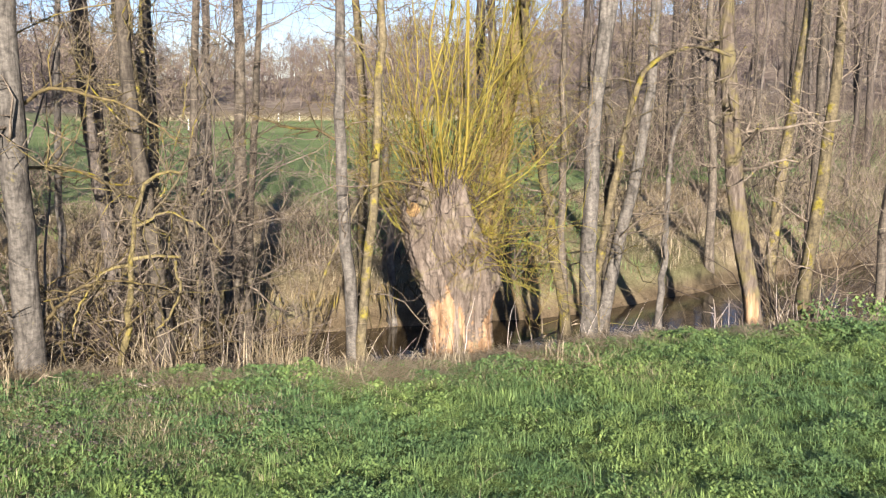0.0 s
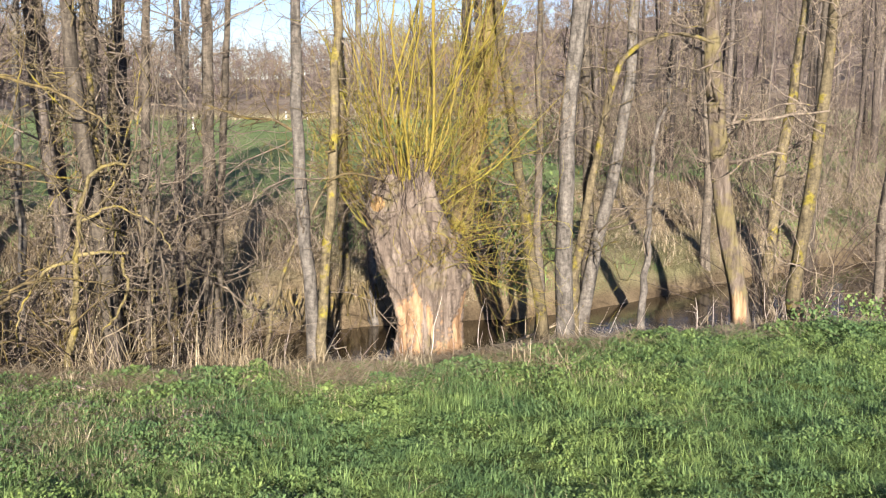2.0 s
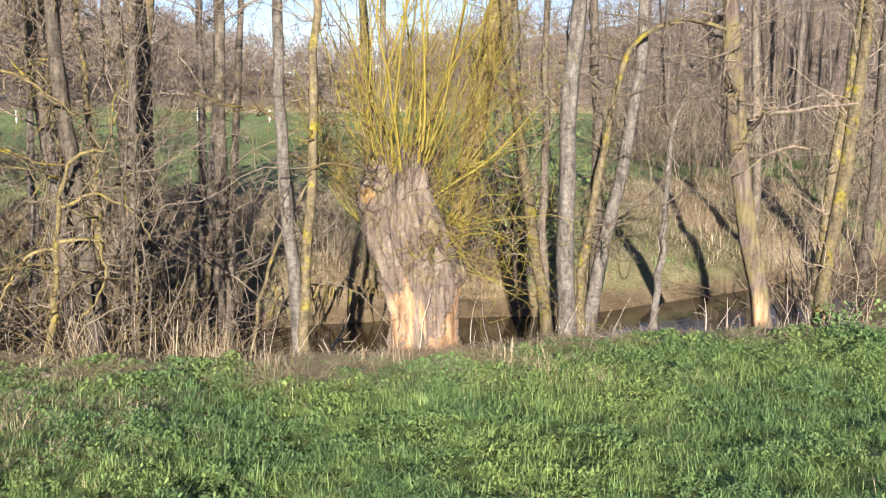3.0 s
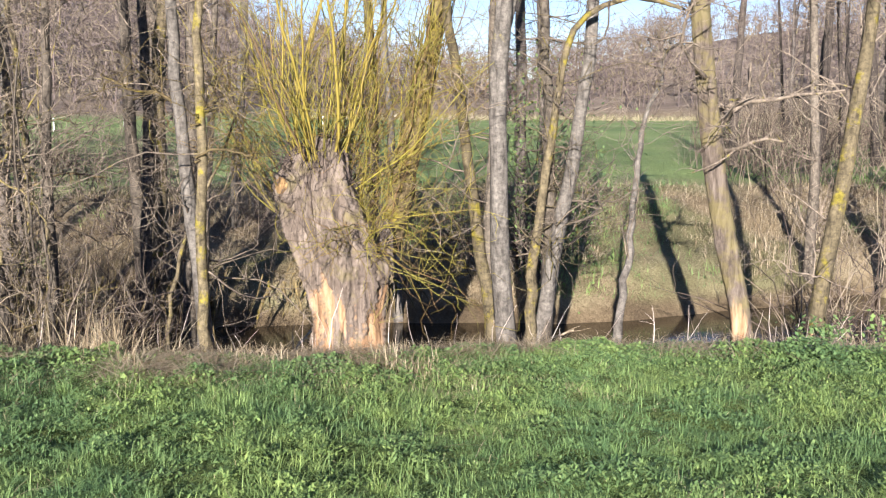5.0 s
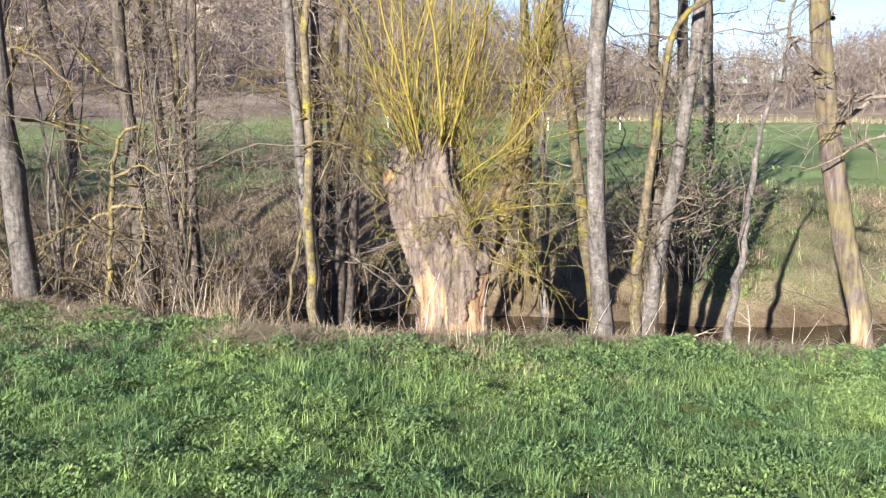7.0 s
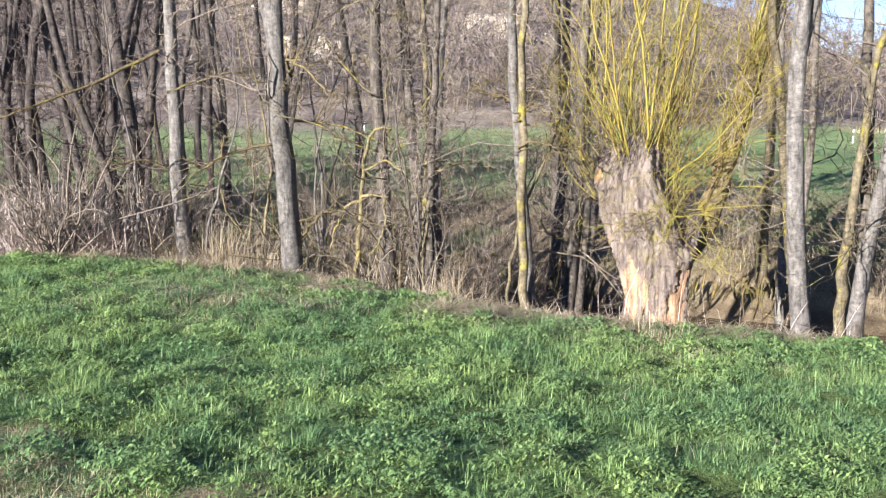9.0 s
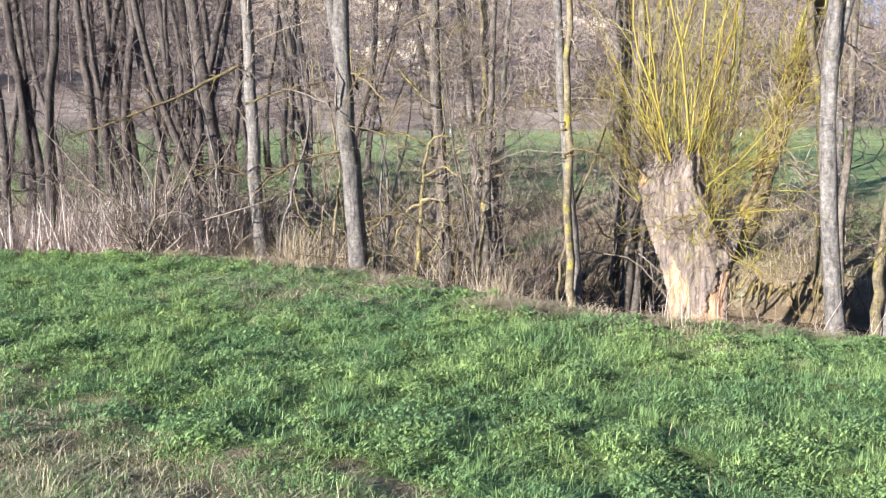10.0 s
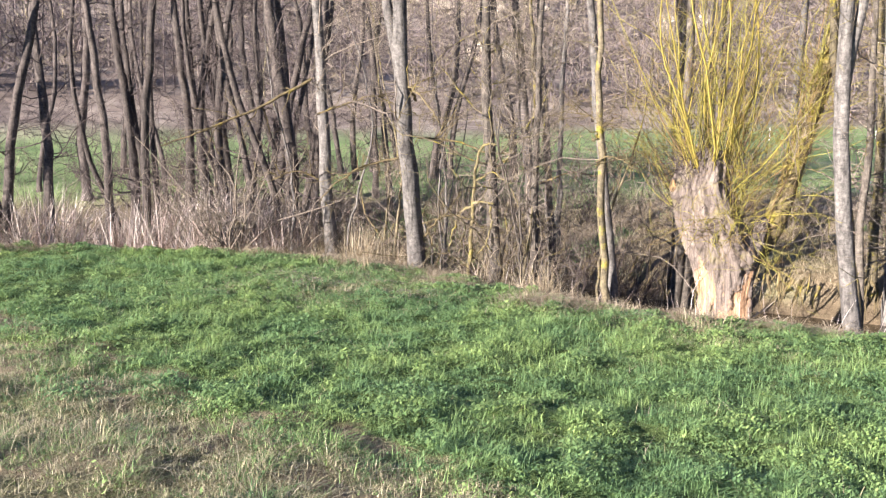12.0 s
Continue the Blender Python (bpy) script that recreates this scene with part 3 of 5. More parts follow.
    sets.append(shoots(rng, start, out, 0.5 + 2.6 * rng.random(n) ** 1.3, 0.004 + 0.007 * rng.random(n) ** 2, 12, 0.15, 0.08))
    # older, thick upright rods, one by one
    side = []
    for k in range(13):
        a = np.array([0.49 * k + 0.4 * rng.random()])
        start = np.stack([-0.18 + 0.2 * np.cos(a), -0.13 + 0.2 * np.sin(a), np.full(1, 1.8)], 1)
        P, R = shoots(rng, start, np.stack([0.3 * np.cos(a), 0.3 * np.sin(a), np.ones(1)], 1), 2.4 + 2.6 * rng.random(1), 0.008 + 0.008 * rng.random(1), 14, 0.12)
        put("rod", mesh_of("rod", *tubes(P, R, 7)), SHOOT, root, "thick upright willow rod")
        side.append(tubes(*offshoots(rng, P, R, 30, (0.15, 0.9), 6, 0.5, 0.05, 0.14, 0.15, 1, 0.4, 0.003), 3))
    tagged(put("rod_growth", mesh_of("rod_growth", *merge(*side)), SHOOT, root), kind="stuff")
    # twigs along the leaning limb
    n = 108
    j = rng.integers(4, 27, n)
    side = rng.normal(size=(n, 3)) * np.array([0.6, 0.6, 0.3]) + np.array([0.18, -0.12, 0.6])
    sets.append(shoots(rng, line[j] + rng.normal(size=(n, 3)) * 0.03, side, 0.25 + 1.5 * rng.random(n) ** 1.4, 0.003 + 0.004 * rng.random(n), 9, 0.13, 0.02))
    # rods that climb close along the limb
    n, k = 26, 16
    lo, hi = 1 + 12 * rng.random(n) ** 1.3, None
    hi = np.minimum(lo + 6 + 15 * rng.random(n), 29)
    u = lo[:, None] + (hi - lo)[:, None] * np.linspace(0, 1, k)[None]
    P = np.stack([np.interp(u, np.arange(30), line[:, a]) for a in range(3)], -1)
    turn = rng.random(n)[:, None] * 6.3 + 0.25 * np.cumsum(rng.normal(size=(n, k)), 1)
    off = (0.09 + 0.05 * rng.random(n)[:, None]) + 0.35 * rng.random(n)[:, None] ** 3 * np.linspace(0, 1, k)[None] ** 2
    P = P + np.stack([off * np.cos(turn), off * np.sin(turn), 0 * off], -1) + 0.012 * rng.normal(size=P.shape)
    sets.append((P, (0.005 + 0.007 * rng.random(n))[:, None] * np.linspace(1, 0.3, k)[None]))
    # a fan of crossing rods between the head and the limb
    n = 44
    start = np.stack([0.02 + 0.12 * rng.normal(size=n), 0.02 + 0.12 * rng.normal(size=n), 1.15 + 0.65 * rng.random(n)], 1)
    sets.append(shoots(rng, start, np.stack([0.65 + 0.35 * rng.normal(size=n), 0.2 + 0.45 * rng.normal(size=n), 0.45 + 0.6 * rng.random(n)], 1), 0.6 + 1.6 * rng.random(n), 0.004 + 0.006 * rng.random(n) ** 1.5, 11, 0.13, 0.05))
    # drooping twigs on the flank below the limb
    n = 30
    a = -0.6 + 1.9 * (rng.random(n) - 0.5)
    start = np.stack([0.1 + 0.3 * np.cos(a), -0.02 + 0.3 * np.sin(a), 0.85 + 0.55 * rng.random(n)], 1)
    sets.append(shoots(rng, start, np.stack([np.cos(a), np.sin(a), 0.35 * rng.normal(size=n) + 0.1], 1), 0.5 + 1.0 * rng.random(n), 0.003 + 0.003 * rng.random(n), 9, 0.16, 0.01))
    # low twigs on the left of the head
    n = 26
    a = 3.5 + 1.4 * (rng.random(n) - 0.5)
    start = np.stack([-0.3 + 0.3 * np.cos(a), -0.2 + 0.3 * np.sin(a), 1.35 + 0.5 * rng.random(n)], 1)
    sets.append(shoots(rng, start, np.stack([0.6 * np.cos(a), 0.6 * np.sin(a), np.full(n, 0.7)], 1), 0.5 + 1.1 * rng.random(n), 0.004 + 0.004 * rng.random(n), 9, 0.1, 0.05))
    names = ("crown", "limb_growth", "climbing_growth", "fan_growth", "flank_growth", "side_growth")
    for nm, (P, R) in zip(names, sets):
        b, rb = offshoots(rng, P, R, len(P) * 6, (0.15, 0.85), 7, 0.6, 0.05, 0.3, 0.2, 1, 0.65, 0.0034)
        tagged(put(nm, mesh_of(nm, *merge(tubes(P, R, 5), tubes(b, rb, 3))), SHOOT, root, "yellow willow shoots"), kind="stuff")
    # brown hanging twigs against the trunk
    n = 150
    a = front + 5.0 * (rng.random(n) - 0.5)
    start = np.stack([-0.2 + 0.26 * np.cos(a), -0.15 + 0.26 * np.sin(a), 1.4 + 0.7 * rng.random(n) ** 0.7], 1)
    P, R = shoots(rng, start, np.stack([0.4 * np.cos(a), 0.4 * np.sin(a), -0.2 + 0.7 * rng.normal(size=n)], 1), 0.3 + 0.6 * rng.random(n), 0.003 + 0.002 * rng.random(n), 7, 0.2, -0.05)
    tagged(put("twig_tangle", mesh_of("twig_tangle", *tubes(P, R, 3)), TWIG_DARK, root, "thin dead twigs hanging on the bark"), kind="stuff")


build_willow()

# ---- trees on the near bank ----
GREY = "slender bare tree with grey bark on the bank"
LICHEN = "slender bare tree with yellow lichen on its bark"
tree(-3.62, 8.79, (0.06, -0.08), 0.128, 11, 11, wood=BARK_PALE, limbs=30, low=2.2, label="sturdy grey-barked alder on the brink of the bank", fork=(2.9, -0.35, -0.25),
     boughs=[([(0.08, 0.0, 0.3), (0.16, 0.02, 0.62), (0.45, 0.1, 0.93), (0.8, 0.2, 0.97), (1.15, 0.25, 0.9)], 0.022), ([(0, 0, 1.75), (-0.22, -0.41, 1.68), (-0.39, -0.75, 1.57), (-0.55, -1.1, 1.31), (-0.61, -1.24, 1.08)], 0.02), ([(0, 0, 2.0), (0.3, 0.52, 1.95), (0.51, 0.84, 1.76), (0.85, 1.3, 1.8)], 0.018), ([(0, 0, 2.5), (0.5, -0.4, 2.7), (1.2, -0.6, 2.55), (1.7, -0.6, 2.2)], 0.02)])
tree(-5.12, 8.15, (-0.02, -0.065), 0.1, 10, 12, wood=BARK_PALE, limbs=26, low=1.8, label="pale smooth-barked tree leaning among dead reeds",
     boughs=[([(-0.1, -0.2, 2.85), (-0.25, -0.59, 2.62), (-0.45, -1.11, 2.34), (-0.7, -1.87, 2.02), (-0.85, -2.37, 1.84)], 0.026), ([(-0.05, -0.1, 1.3), (-0.2, -0.46, 1.49), (-0.5, -1.0, 1.25)], 0.016), ([(-0.1, -0.2, 2.3), (0.4, 0.5, 2.6), (0.9, 1.0, 2.3)], 0.018)])
tree(-0.855, 10.09, (-0.016, -0.125), 0.07, 8, 13, wood=BARK_PALE, limbs=22, label="thin pale tree, one of a pair on one root", boughs=[([(-0.03, -0.28, 2.35), (-0.3, -0.2, 2.5), (-0.62, -0.1, 2.5), (-1.05, 0.0, 2.66)], 0.017)])
tree(-0.775, 9.99, (0.03, -0.08), 0.052, 8, 14, wood=BARK_LICHEN, way=[(0.11, -0.34, 1.2), (0.19, -0.58, 2.6)], boughs=[([(0.15, -0.45, 1.85), (0.3, -0.44, 1.98), (0.55, -0.4, 1.95), (0.8, -0.34, 1.84)], 0.014), ([(0.17, -0.5, 2.15), (0.28, -0.46, 2.32), (0.4, -0.4, 2.36)], 0.013)], limbs=22, label="thin lichened tree, one of a pair on one root")
tree(1.51, 11.7, (-0.16, -0.03), 0.068, 8, 15, wood=BARK_LICHEN, limbs=20, label=LICHEN)
tree(1.42, 11.75, (-0.037, -0.008), 0.052, 8, 16, wood=BARK_GREY, limbs=16, label=GREY)
tree(1.66, 11.37, (0.005, -0.13), 0.095, 11, 17, wood=BARK_PALE, limbs=24, low=2.0, label="upright pale grey tree beside the old willow", fork=(3.0, 0.35, 0.1))
tree(1.77, 11.85, (0.02, 0.0), 0.064, 8, 18, wood=BARK_LICHEN, twig=BARK_LICHEN, limbs=20, stop=True, way=[(0.02, -0.05, 1.0), (0.18, -0.15, 2.1), (0.34, -0.28, 3.05), (0.42, -0.32, 3.3), (0.7, -0.32, 3.46), (1.05, -0.3, 3.54), (1.45, -0.28, 3.38)], label="lichened tree whose top arches over sideways")
tree(1.92, 11.95, (0.0, 0.0), 0.07, 9, 19, wood=BARK_GREY, limbs=16, label=GREY)
tree(1.78, 12.0, (0.1, 0.018), 0.082, 9, 20, wood=BARK_PALE, limbs=18, way=[(0.27, -0.14, 1.35), (0.45, -0.2, 2.6), (0.53, -0.2, 3.4)], label="leaning pale tree with a patch of yellow lichen")
tree(2.58, 12.23, (0.05, 0.0), 0.05, 4.2, 21, wood=BARK_PALE, limbs=16, stop=True, way=[(0.11, 0.16, 1.0), (0.21, 0.36, 2.3), (0.24, 0.42, 2.62), (0.44, 0.44, 2.78), (0.31, 0.44, 3.04), (0.57, 0.46, 3.2)], label="small crooked tree with an S-shaped top")
tree(4.63, 13.0, (0.08, 0.0), 0.09, 10, 23, wood=BARK_LICHEN, limbs=26, low=0.8, way=[(-0.09, 0, 0.45), (0.01, 0, 1.3), (0.1, 0.05, 2.2), (0.28, 0.2, 3.4)], label="curved tree gnawed round its foot at the brink")
tree(-3.45, 10.75, (-0.05, -0.05), 0.1, 9, 24, wood=BARK_DARK, limbs=30, label="dark ivy-scarred trunk at the water's edge", boughs=[([(-0.1, -0.1, 2.5), (0.29, 0.39, 2.75), (0.6, 0.77, 2.67)], 0.02), ([(-0.1, -0.1, 1.7), (-0.6, 0.3, 2.0), (-1.2, 0.3, 1.7)], 0.018)])
tree(-4.73, 11.98, (0.041, 0.045), 0.055, 9, 25, wood=BARK_PALE, limbs=20, label="thin pale upright tree", z=-0.5)
tree(-2.57, 9.45, (-0.053, -0.021), 0.09, 8, 26, wood=BARK_GREY, twig=BARK_LICHEN, limbs=34, low=0.5, label="twiggy grey tree with lichened low branches")
tree(-2.45, 9.95, (0.03, 0.01), 0.055, 8, 27, wood=BARK_GREY, limbs=26, low=0.6, label=GREY)
tree(-3.0, 10.3, (-0.02, 0.02), 0.05, 7, 28, wood=BARK_LICHEN, twig=BARK_LICHEN, limbs=26, low=0.5, label=LICHEN)
tree(-3.6, 11.2, (-0.034, -0.026), 0.075, 9, 29, wood=BARK_DARK, limbs=26, label="dark bare trunk beside the water")


def bent_tree():
    """A small lichened tree with a hooked top and crooked side limbs."""
    rng = np.random.default_rng(33)
    x, y = -2.95, 9.2
    root = thing("crooked_tree", x, y, float(land(x, y)), "small crooked tree covered in yellow lichen", "tree", "trees along the stream")

    def limb(nm, pts, r0, r1):
        line = trunk_line(rng, pts, 18, 0.012)
        put(nm, mesh_of(nm, *trunk_mesh(rng, line, np.linspace(r0, r1, 18), 8, 0.1)), LICHEN_LIMB, root)
        return line, np.linspace(r0, r1, 18)

    all_ = [limb("trunk", [(0, 0, -0.2), (0.02, 0, 0.2), (0.11, 0, 0.65), (0.17, 0, 1.28), (0.24, 0, 1.75), (0.36, 0, 2.0), (0.58, 0.02, 2.06), (0.7, 0.05, 1.95)], 0.038, 0.014),
            limb("side_limb", [(0.17, 0, 1.2), (0.35, 0, 1.23), (0.62, 0.03, 1.22)], 0.022, 0.012),
            limb("hanging_limb", [(0.56, 0.02, 1.2), (0.6, 0, 0.9), (0.5, -0.03, 0.66), (0.36, -0.05, 0.52)], 0.016, 0.008),
            limb("side_limb", [(0.15, 0, 1.15), (-0.1, 0, 1.1), (-0.28, -0.02, 0.85), (-0.42, -0.03, 0.6), (-0.4, -0.05, 0.35)], 0.018, 0.006),
            limb("side_limb", [(0.2, 0, 1.5), (0.5, 0.1, 1.65), (0.85, 0.15, 1.45), (0.95, 0.2, 1.2)], 0.014, 0.005)]
    P, R = np.stack([q[0] for q in all_]), np.stack([q[1] for q in all_])
    a, ra = offshoots(rng, P, R, 60, (0.15, 0.6), 5, 0.8, 0.08, 0.3, 0.15, 1, 0.35, 0.0035)
    b, rb = offshoots(rng, a, ra, 160, (0.08, 0.3), 3, 0.75, 0.05, 0.3, 0.1, 1, 0.7, 0.0025)
    tagged(put("crown", mesh_of("crown", *merge(tubes(a, ra, 4), tubes(b, rb, 3))), TWIG, root), kind="stuff")


bent_tree()


def build_scar_tree():
    rng = np.random.default_rng(31)
    x, y = 3.86, 12.55
    z = float(land(x, y))
    root = thing("gnawed_tree", x, y, z, "tall tree gnawed pale near its foot by beavers", "tree", "trees along the stream")
    gn = lambda a, w: 0.1 - np.abs(w - 0.38) / 0.17 * 0.6 + 0.5 * np.cos(a + 1.9)
    me = gnawed_trunk("trunk", [(0.03, 0, -0.3), (0.02, 0, 0), (-0.02, 0, 0.2), (-0.06, 0, 0.55), (-0.22, -0.05, 1.2), (-0.36, -0.14, 2.0), (-0.53, -0.3, 3.4), (-0.6, 0, 6), (-0.7, 0, 10)],
                      [0.17, 0.14, 0.11, 0.104, 0.108, 0.104, 0.09, 0.06, 0.015], 40, 170, gn, 3, 0.045)
    put("trunk", me, SCAR_BARK, root, "trunk with a gnawed pale patch")
    line = np.stack([np.interp(np.linspace(0, 10, 26), (0, 1.2, 3.4, 10), (0.02, -0.2, -0.47, -0.7)), np.zeros(26), np.linspace(0, 10, 26)], 1)
    rad = np.linspace(0.13, 0.02, 26)
    a, ra = offshoots(rng, line[None], rad[None], 26, (0.5, 2.2), 7, 0.85, 0.08, 0.22, 0.2, 0.97, 0.3, 0.005)
    b, rb = offshoots(rng, a, ra, 150, (0.2, 1.0), 5, 0.75, 0.05, 0.3, 0.15, 1, 0.6, 0.0034)
    c, rc = offshoots(rng, b, rb, 400, (0.1, 0.5), 4, 0.75, 0.05, 0.3, 0.1, 1, 0.8, 0.0024)
    put("crown", mesh_of("crown", *merge(tubes(a, ra, 5), tubes(b, rb, 4), tubes(c, rc, 3))), TWIG, root)


SCAR_BARK = willow_trunk_material("scarred_bark", 0.75, 0.46)
build_scar_tree()

# thin saplings at the stream's edge
rs = np.random.default_rng(61)
for k in range(16):
    x = -5.4 + 4.0 * rs.random()
    y = float(near_edge(x)) + 0.25 + 1.0 * rs.random()
    tree(x, y, (0.1 * rs.normal(), 0.08 * rs.normal()), 0.014 + 0.012 * rs.random(), 2.2 + 2.2 * rs.random(), 600 + k, wood=(BARK_PALE, BARK_LICHEN, BARK_GREY)[k % 3], limbs=9, low=0.4, bendy=0.26, reach=0.6, label="thin crooked sapling at the stream's edge", name="sapling", group="saplings at the stream's edge")

# ---- trees on the far bank ----
FAR = "bare tree on the far bank of the stream"
for k, (x, y, lx, ly, r, w) in enumerate([(-2.81, 12.95, 0.053, 0.016, 0.095, 0), (-2.67, 13.0, 0.077, 0.022, 0.058, 0), (-3.54, 14.3, 0.031, 0.01, 0.065, 1), (-4.75, 14.9, -0.0, 0.0, 0.11, 0)]):
    tree(x, y, (lx, ly), r, 10, 40 + k, wood=(BARK_GREY, BARK_DARK)[w], limbs=24, label="bare tree rooted at the water's edge", z=-0.75)
for k, (x, y, lx, ly, r, w) in enumerate([(-4.94, 15.6, 0.062, 0.024, 0.125, 2), (-4.41, 14.4, 0.031, 0.021, 0.09, 0), (-5.66, 16.5, 0.067, 0.043, 0.1, 0), (-4.46, 17.2, 0.035, 0.019, 0.085, 3)]):
    tree(x, y, (lx, ly), r, 11, 50 + k, wood=(BARK_GREY, BARK_DARK, BARK_LICHEN, BARK_PALE)[w], limbs=24, label=FAR)
for k, (x, y, lx, ly, r, w) in enumerate([(-1.4, 15.85, -0.04, -0.02, 0.085, 2), (-0.95, 15.6, -0.02, -0.01, 0.065, 3), (0.49, 17.5, -0.046, -0.015, 0.105, 1), (0.75, 17.9, -0.04, -0.01, 0.1, 1)]):
    tree(x, y, (lx, ly), r, 11, 60 + k, wood=(BARK_GREY, BARK_DARK, BARK_LICHEN, BARK_PALE)[w], limbs=24, label=FAR)
for k, (x, y, lx, ly, r, w) in enumerate([(6.1, 19.9, 0.083, -0.02, 0.12, 2), (4.9, 19.6, -0.02, 0, 0.09, 0), (7.2, 21.0, 0.05, 0, 0.12, 0), (6.8, 16.2, 0.06, 0, 0.08, 0)]):
    tree(x, y, (lx, ly), r, 11, 70 + k, wood=(BARK_GREY, BARK_DARK, BARK_LICHEN, BARK_PALE)[w], limbs=30, low=0.6, label=FAR)


# ---- the dark stand upstream ----
def dark_stand():
    rng = np.random.default_rng(77)
    kinds = []
    for k in range(5):
        t = tree(-40 - 3 * k, 60, (0.03 * (k - 2), 0.015 * (k - 2)), 0.06 + 0.012 * k, 11, 80 + k, wood=BARK_STAND, twig=TWIG_DARK, limbs=26, low=0.8, label="dark slender tree of the stand upstream", group="dark stand of trees upstream", bendy=0.13)
        kinds.append(t)
    n = 0
    while n < 56:
        u, dist = rng.random(), (14.5 + 6.5 * rng.random() if n < 28 else 20 + 13 * rng.random())
        az = radians(66 + 22 * u if n < 28 else 50 + 37 * u ** 0.7)
        x, y = 8.1 - dist * math.sin(az), 1.9 + dist * math.cos(az)
        d, e = y - near_edge(x), y - far_edge(x)
        if d < 0.9 or (d > 2.2 and e < -0.6) or (e > 2.5 if n < 28 else e < 3):
            continue
        m = pose(x, y, float(land(x, y)), rng.normal() * 5, rng.normal() * 5, rng.random() * 360) @ Matrix.Diagonal((1, 1, 0.9 + 0.2 * rng.random(), 1))
        if n < len(kinds):
            kinds[n].matrix_basis = m
        else:
            copy_thing(kinds[n % len(kinds)], m)
        n += 1


dark_stand()


# ---- shrubs and brush ----
def brush():
    rng = np.random.default_rng(9)
    row = [(-1.9, 9.55, 1.4, 9, 0.9), (-2.4, 9.4, 1.6, 11, 1.0), (-3.0, 9.5, 1.5, 10, 0.9), (-3.9, 9.7, 1.5, 15, 0.9), (-1.5, 9.9, 1.2, 10, 0.9), (-3.3, 10.2, 2.0, 15, 0.8), (-3.2, 13.2, 1.7, 15, 0.9), (-4.6, 10.6, 1.8, 16, 0.9)]
    for k, (x, y, h, n, s) in enumerate(row):
        shrub(x, y, h, n, s, 100 + k, (TWIG, TWIG_DARK, BRUSH)[k % 3], "tangled leafless shrub at the stream's edge")
    for k in range(9):
        x = -6.2 + 1.5 * rng.normal()
        y = float(near_edge(x)) + 1.3 + 1.0 * rng.random()
        shrub(x, y, 1.5 + 0.7 * rng.random(), 24, 0.8, 120 + k, (TWIG, BRUSH)[k % 2], "tangled leafless shrub behind the reeds")
    for k, (x, y) in enumerate([(-3.1, 9.9), (-4.0, 9.3), (-4.4, 9.1)]):
        shrub(x, y, 2.2, 9, 0.9, 400 + k, (LIMB, TWIG)[k % 2], "crooked many-stemmed bush with lichened branches", thick=0.014, twigs=9)
    # added twig masses whose dark colour stands in for a shaded hollow in the bank
    for k, (x, d) in enumerate([(-6.9, 1.9), (-6.4, 1.6), (-6.0, 2.1), (-5.5, 1.7), (-5.2, 2.2), (-6.6, 2.6)]):
        y = float(near_edge(x)) + d
        shrub(x, y, 1.3, 60, 1.3, 420 + k, TWIG_DARK, "dense dark twigs added for a shaded hollow at the water's edge", z=max(float(land(x, y)), -0.6), arch=-0.1, twigs=8)
    shrub(-5.9, 6.85, 2.3, 34, 0.75, 140, TWIG, "pale twiggy bush standing before the stream", thick=0.015, twigs=12)
    shrub(-6.7, 6.5, 1.7, 24, 0.8, 145, TWIG, "pale twiggy bush among the reeds", thick=0.011, twigs=10)
    shrub(-5.5, 7.7, 1.6, 22, 0.8, 146, TWIG, "pale twiggy bush among the reeds", thick=0.011, twigs=10)
    shrub(0.85, 16.7, 2.6, 34, 0.55, 141, BARK_DARK, "dark many-stemmed bush on the far bank", thick=0.014)
    shrub(0.3, 16.9, 2.2, 24, 0.6, 142, BARK_GREY, "many-stemmed bush on the far bank", thick=0.012)
    for k in range(16):
        x = 4.2 + 6.5 * rng.random()
        y = 13.2 + (x - 4) * 0.75 + 2.6 * rng.random() + (5 if k % 2 else 0)
        shrub(x, y, 1.6 + 1.6 * rng.random(), 22, 0.7, 150 + k, (BRUSH, TWIG)[k % 2], "reddish leafless brush beside the stream", z=max(float(land(x, y)), -0.8))
    for k in range(40):
        az, dist = radians(63 + 25 * rng.random()) if k % 4 else radians(46 + 20 * rng.random()), 15 + 8 * rng.random()
        x, y = 8.1 - dist * math.sin(az), 1.9 + dist * math.cos(az)
        shrub(x, y, 0.9 + 1.4 * rng.random(), 24, 0.9, 220 + k, (TWIG, BRUSH, TWIG_DARK)[k % 3], "leafless undergrowth of the stand upstream", z=max(float(land(x, y)), -0.8))
    for k in range(14):
        x = -7 + 9 * rng.random()
        y = float(far_edge(x)) + 0.3 + 3.5 * rng.random()
        shrub(x, y, 0.9 + 0.9 * rng.random(), 18, 1.0, 180 + k, (TWIG, BRUSH)[k % 2], "low leafless brush on the far bank")


brush()


# ---- grass, reeds and weeds ----
def worn(x, y):
    """Where litter covers the ground between the meadow and the trees."""
    return smooth(-0.75, 0.0, y - near_edge(x) + 0.4 * smooth(0.5, -0.5, x) + 1.1 * (vnoise(x, y, 1.3, 4) - 0.5)) * (0.2 + 0.65 * smooth(-0.8, -2.2, x))


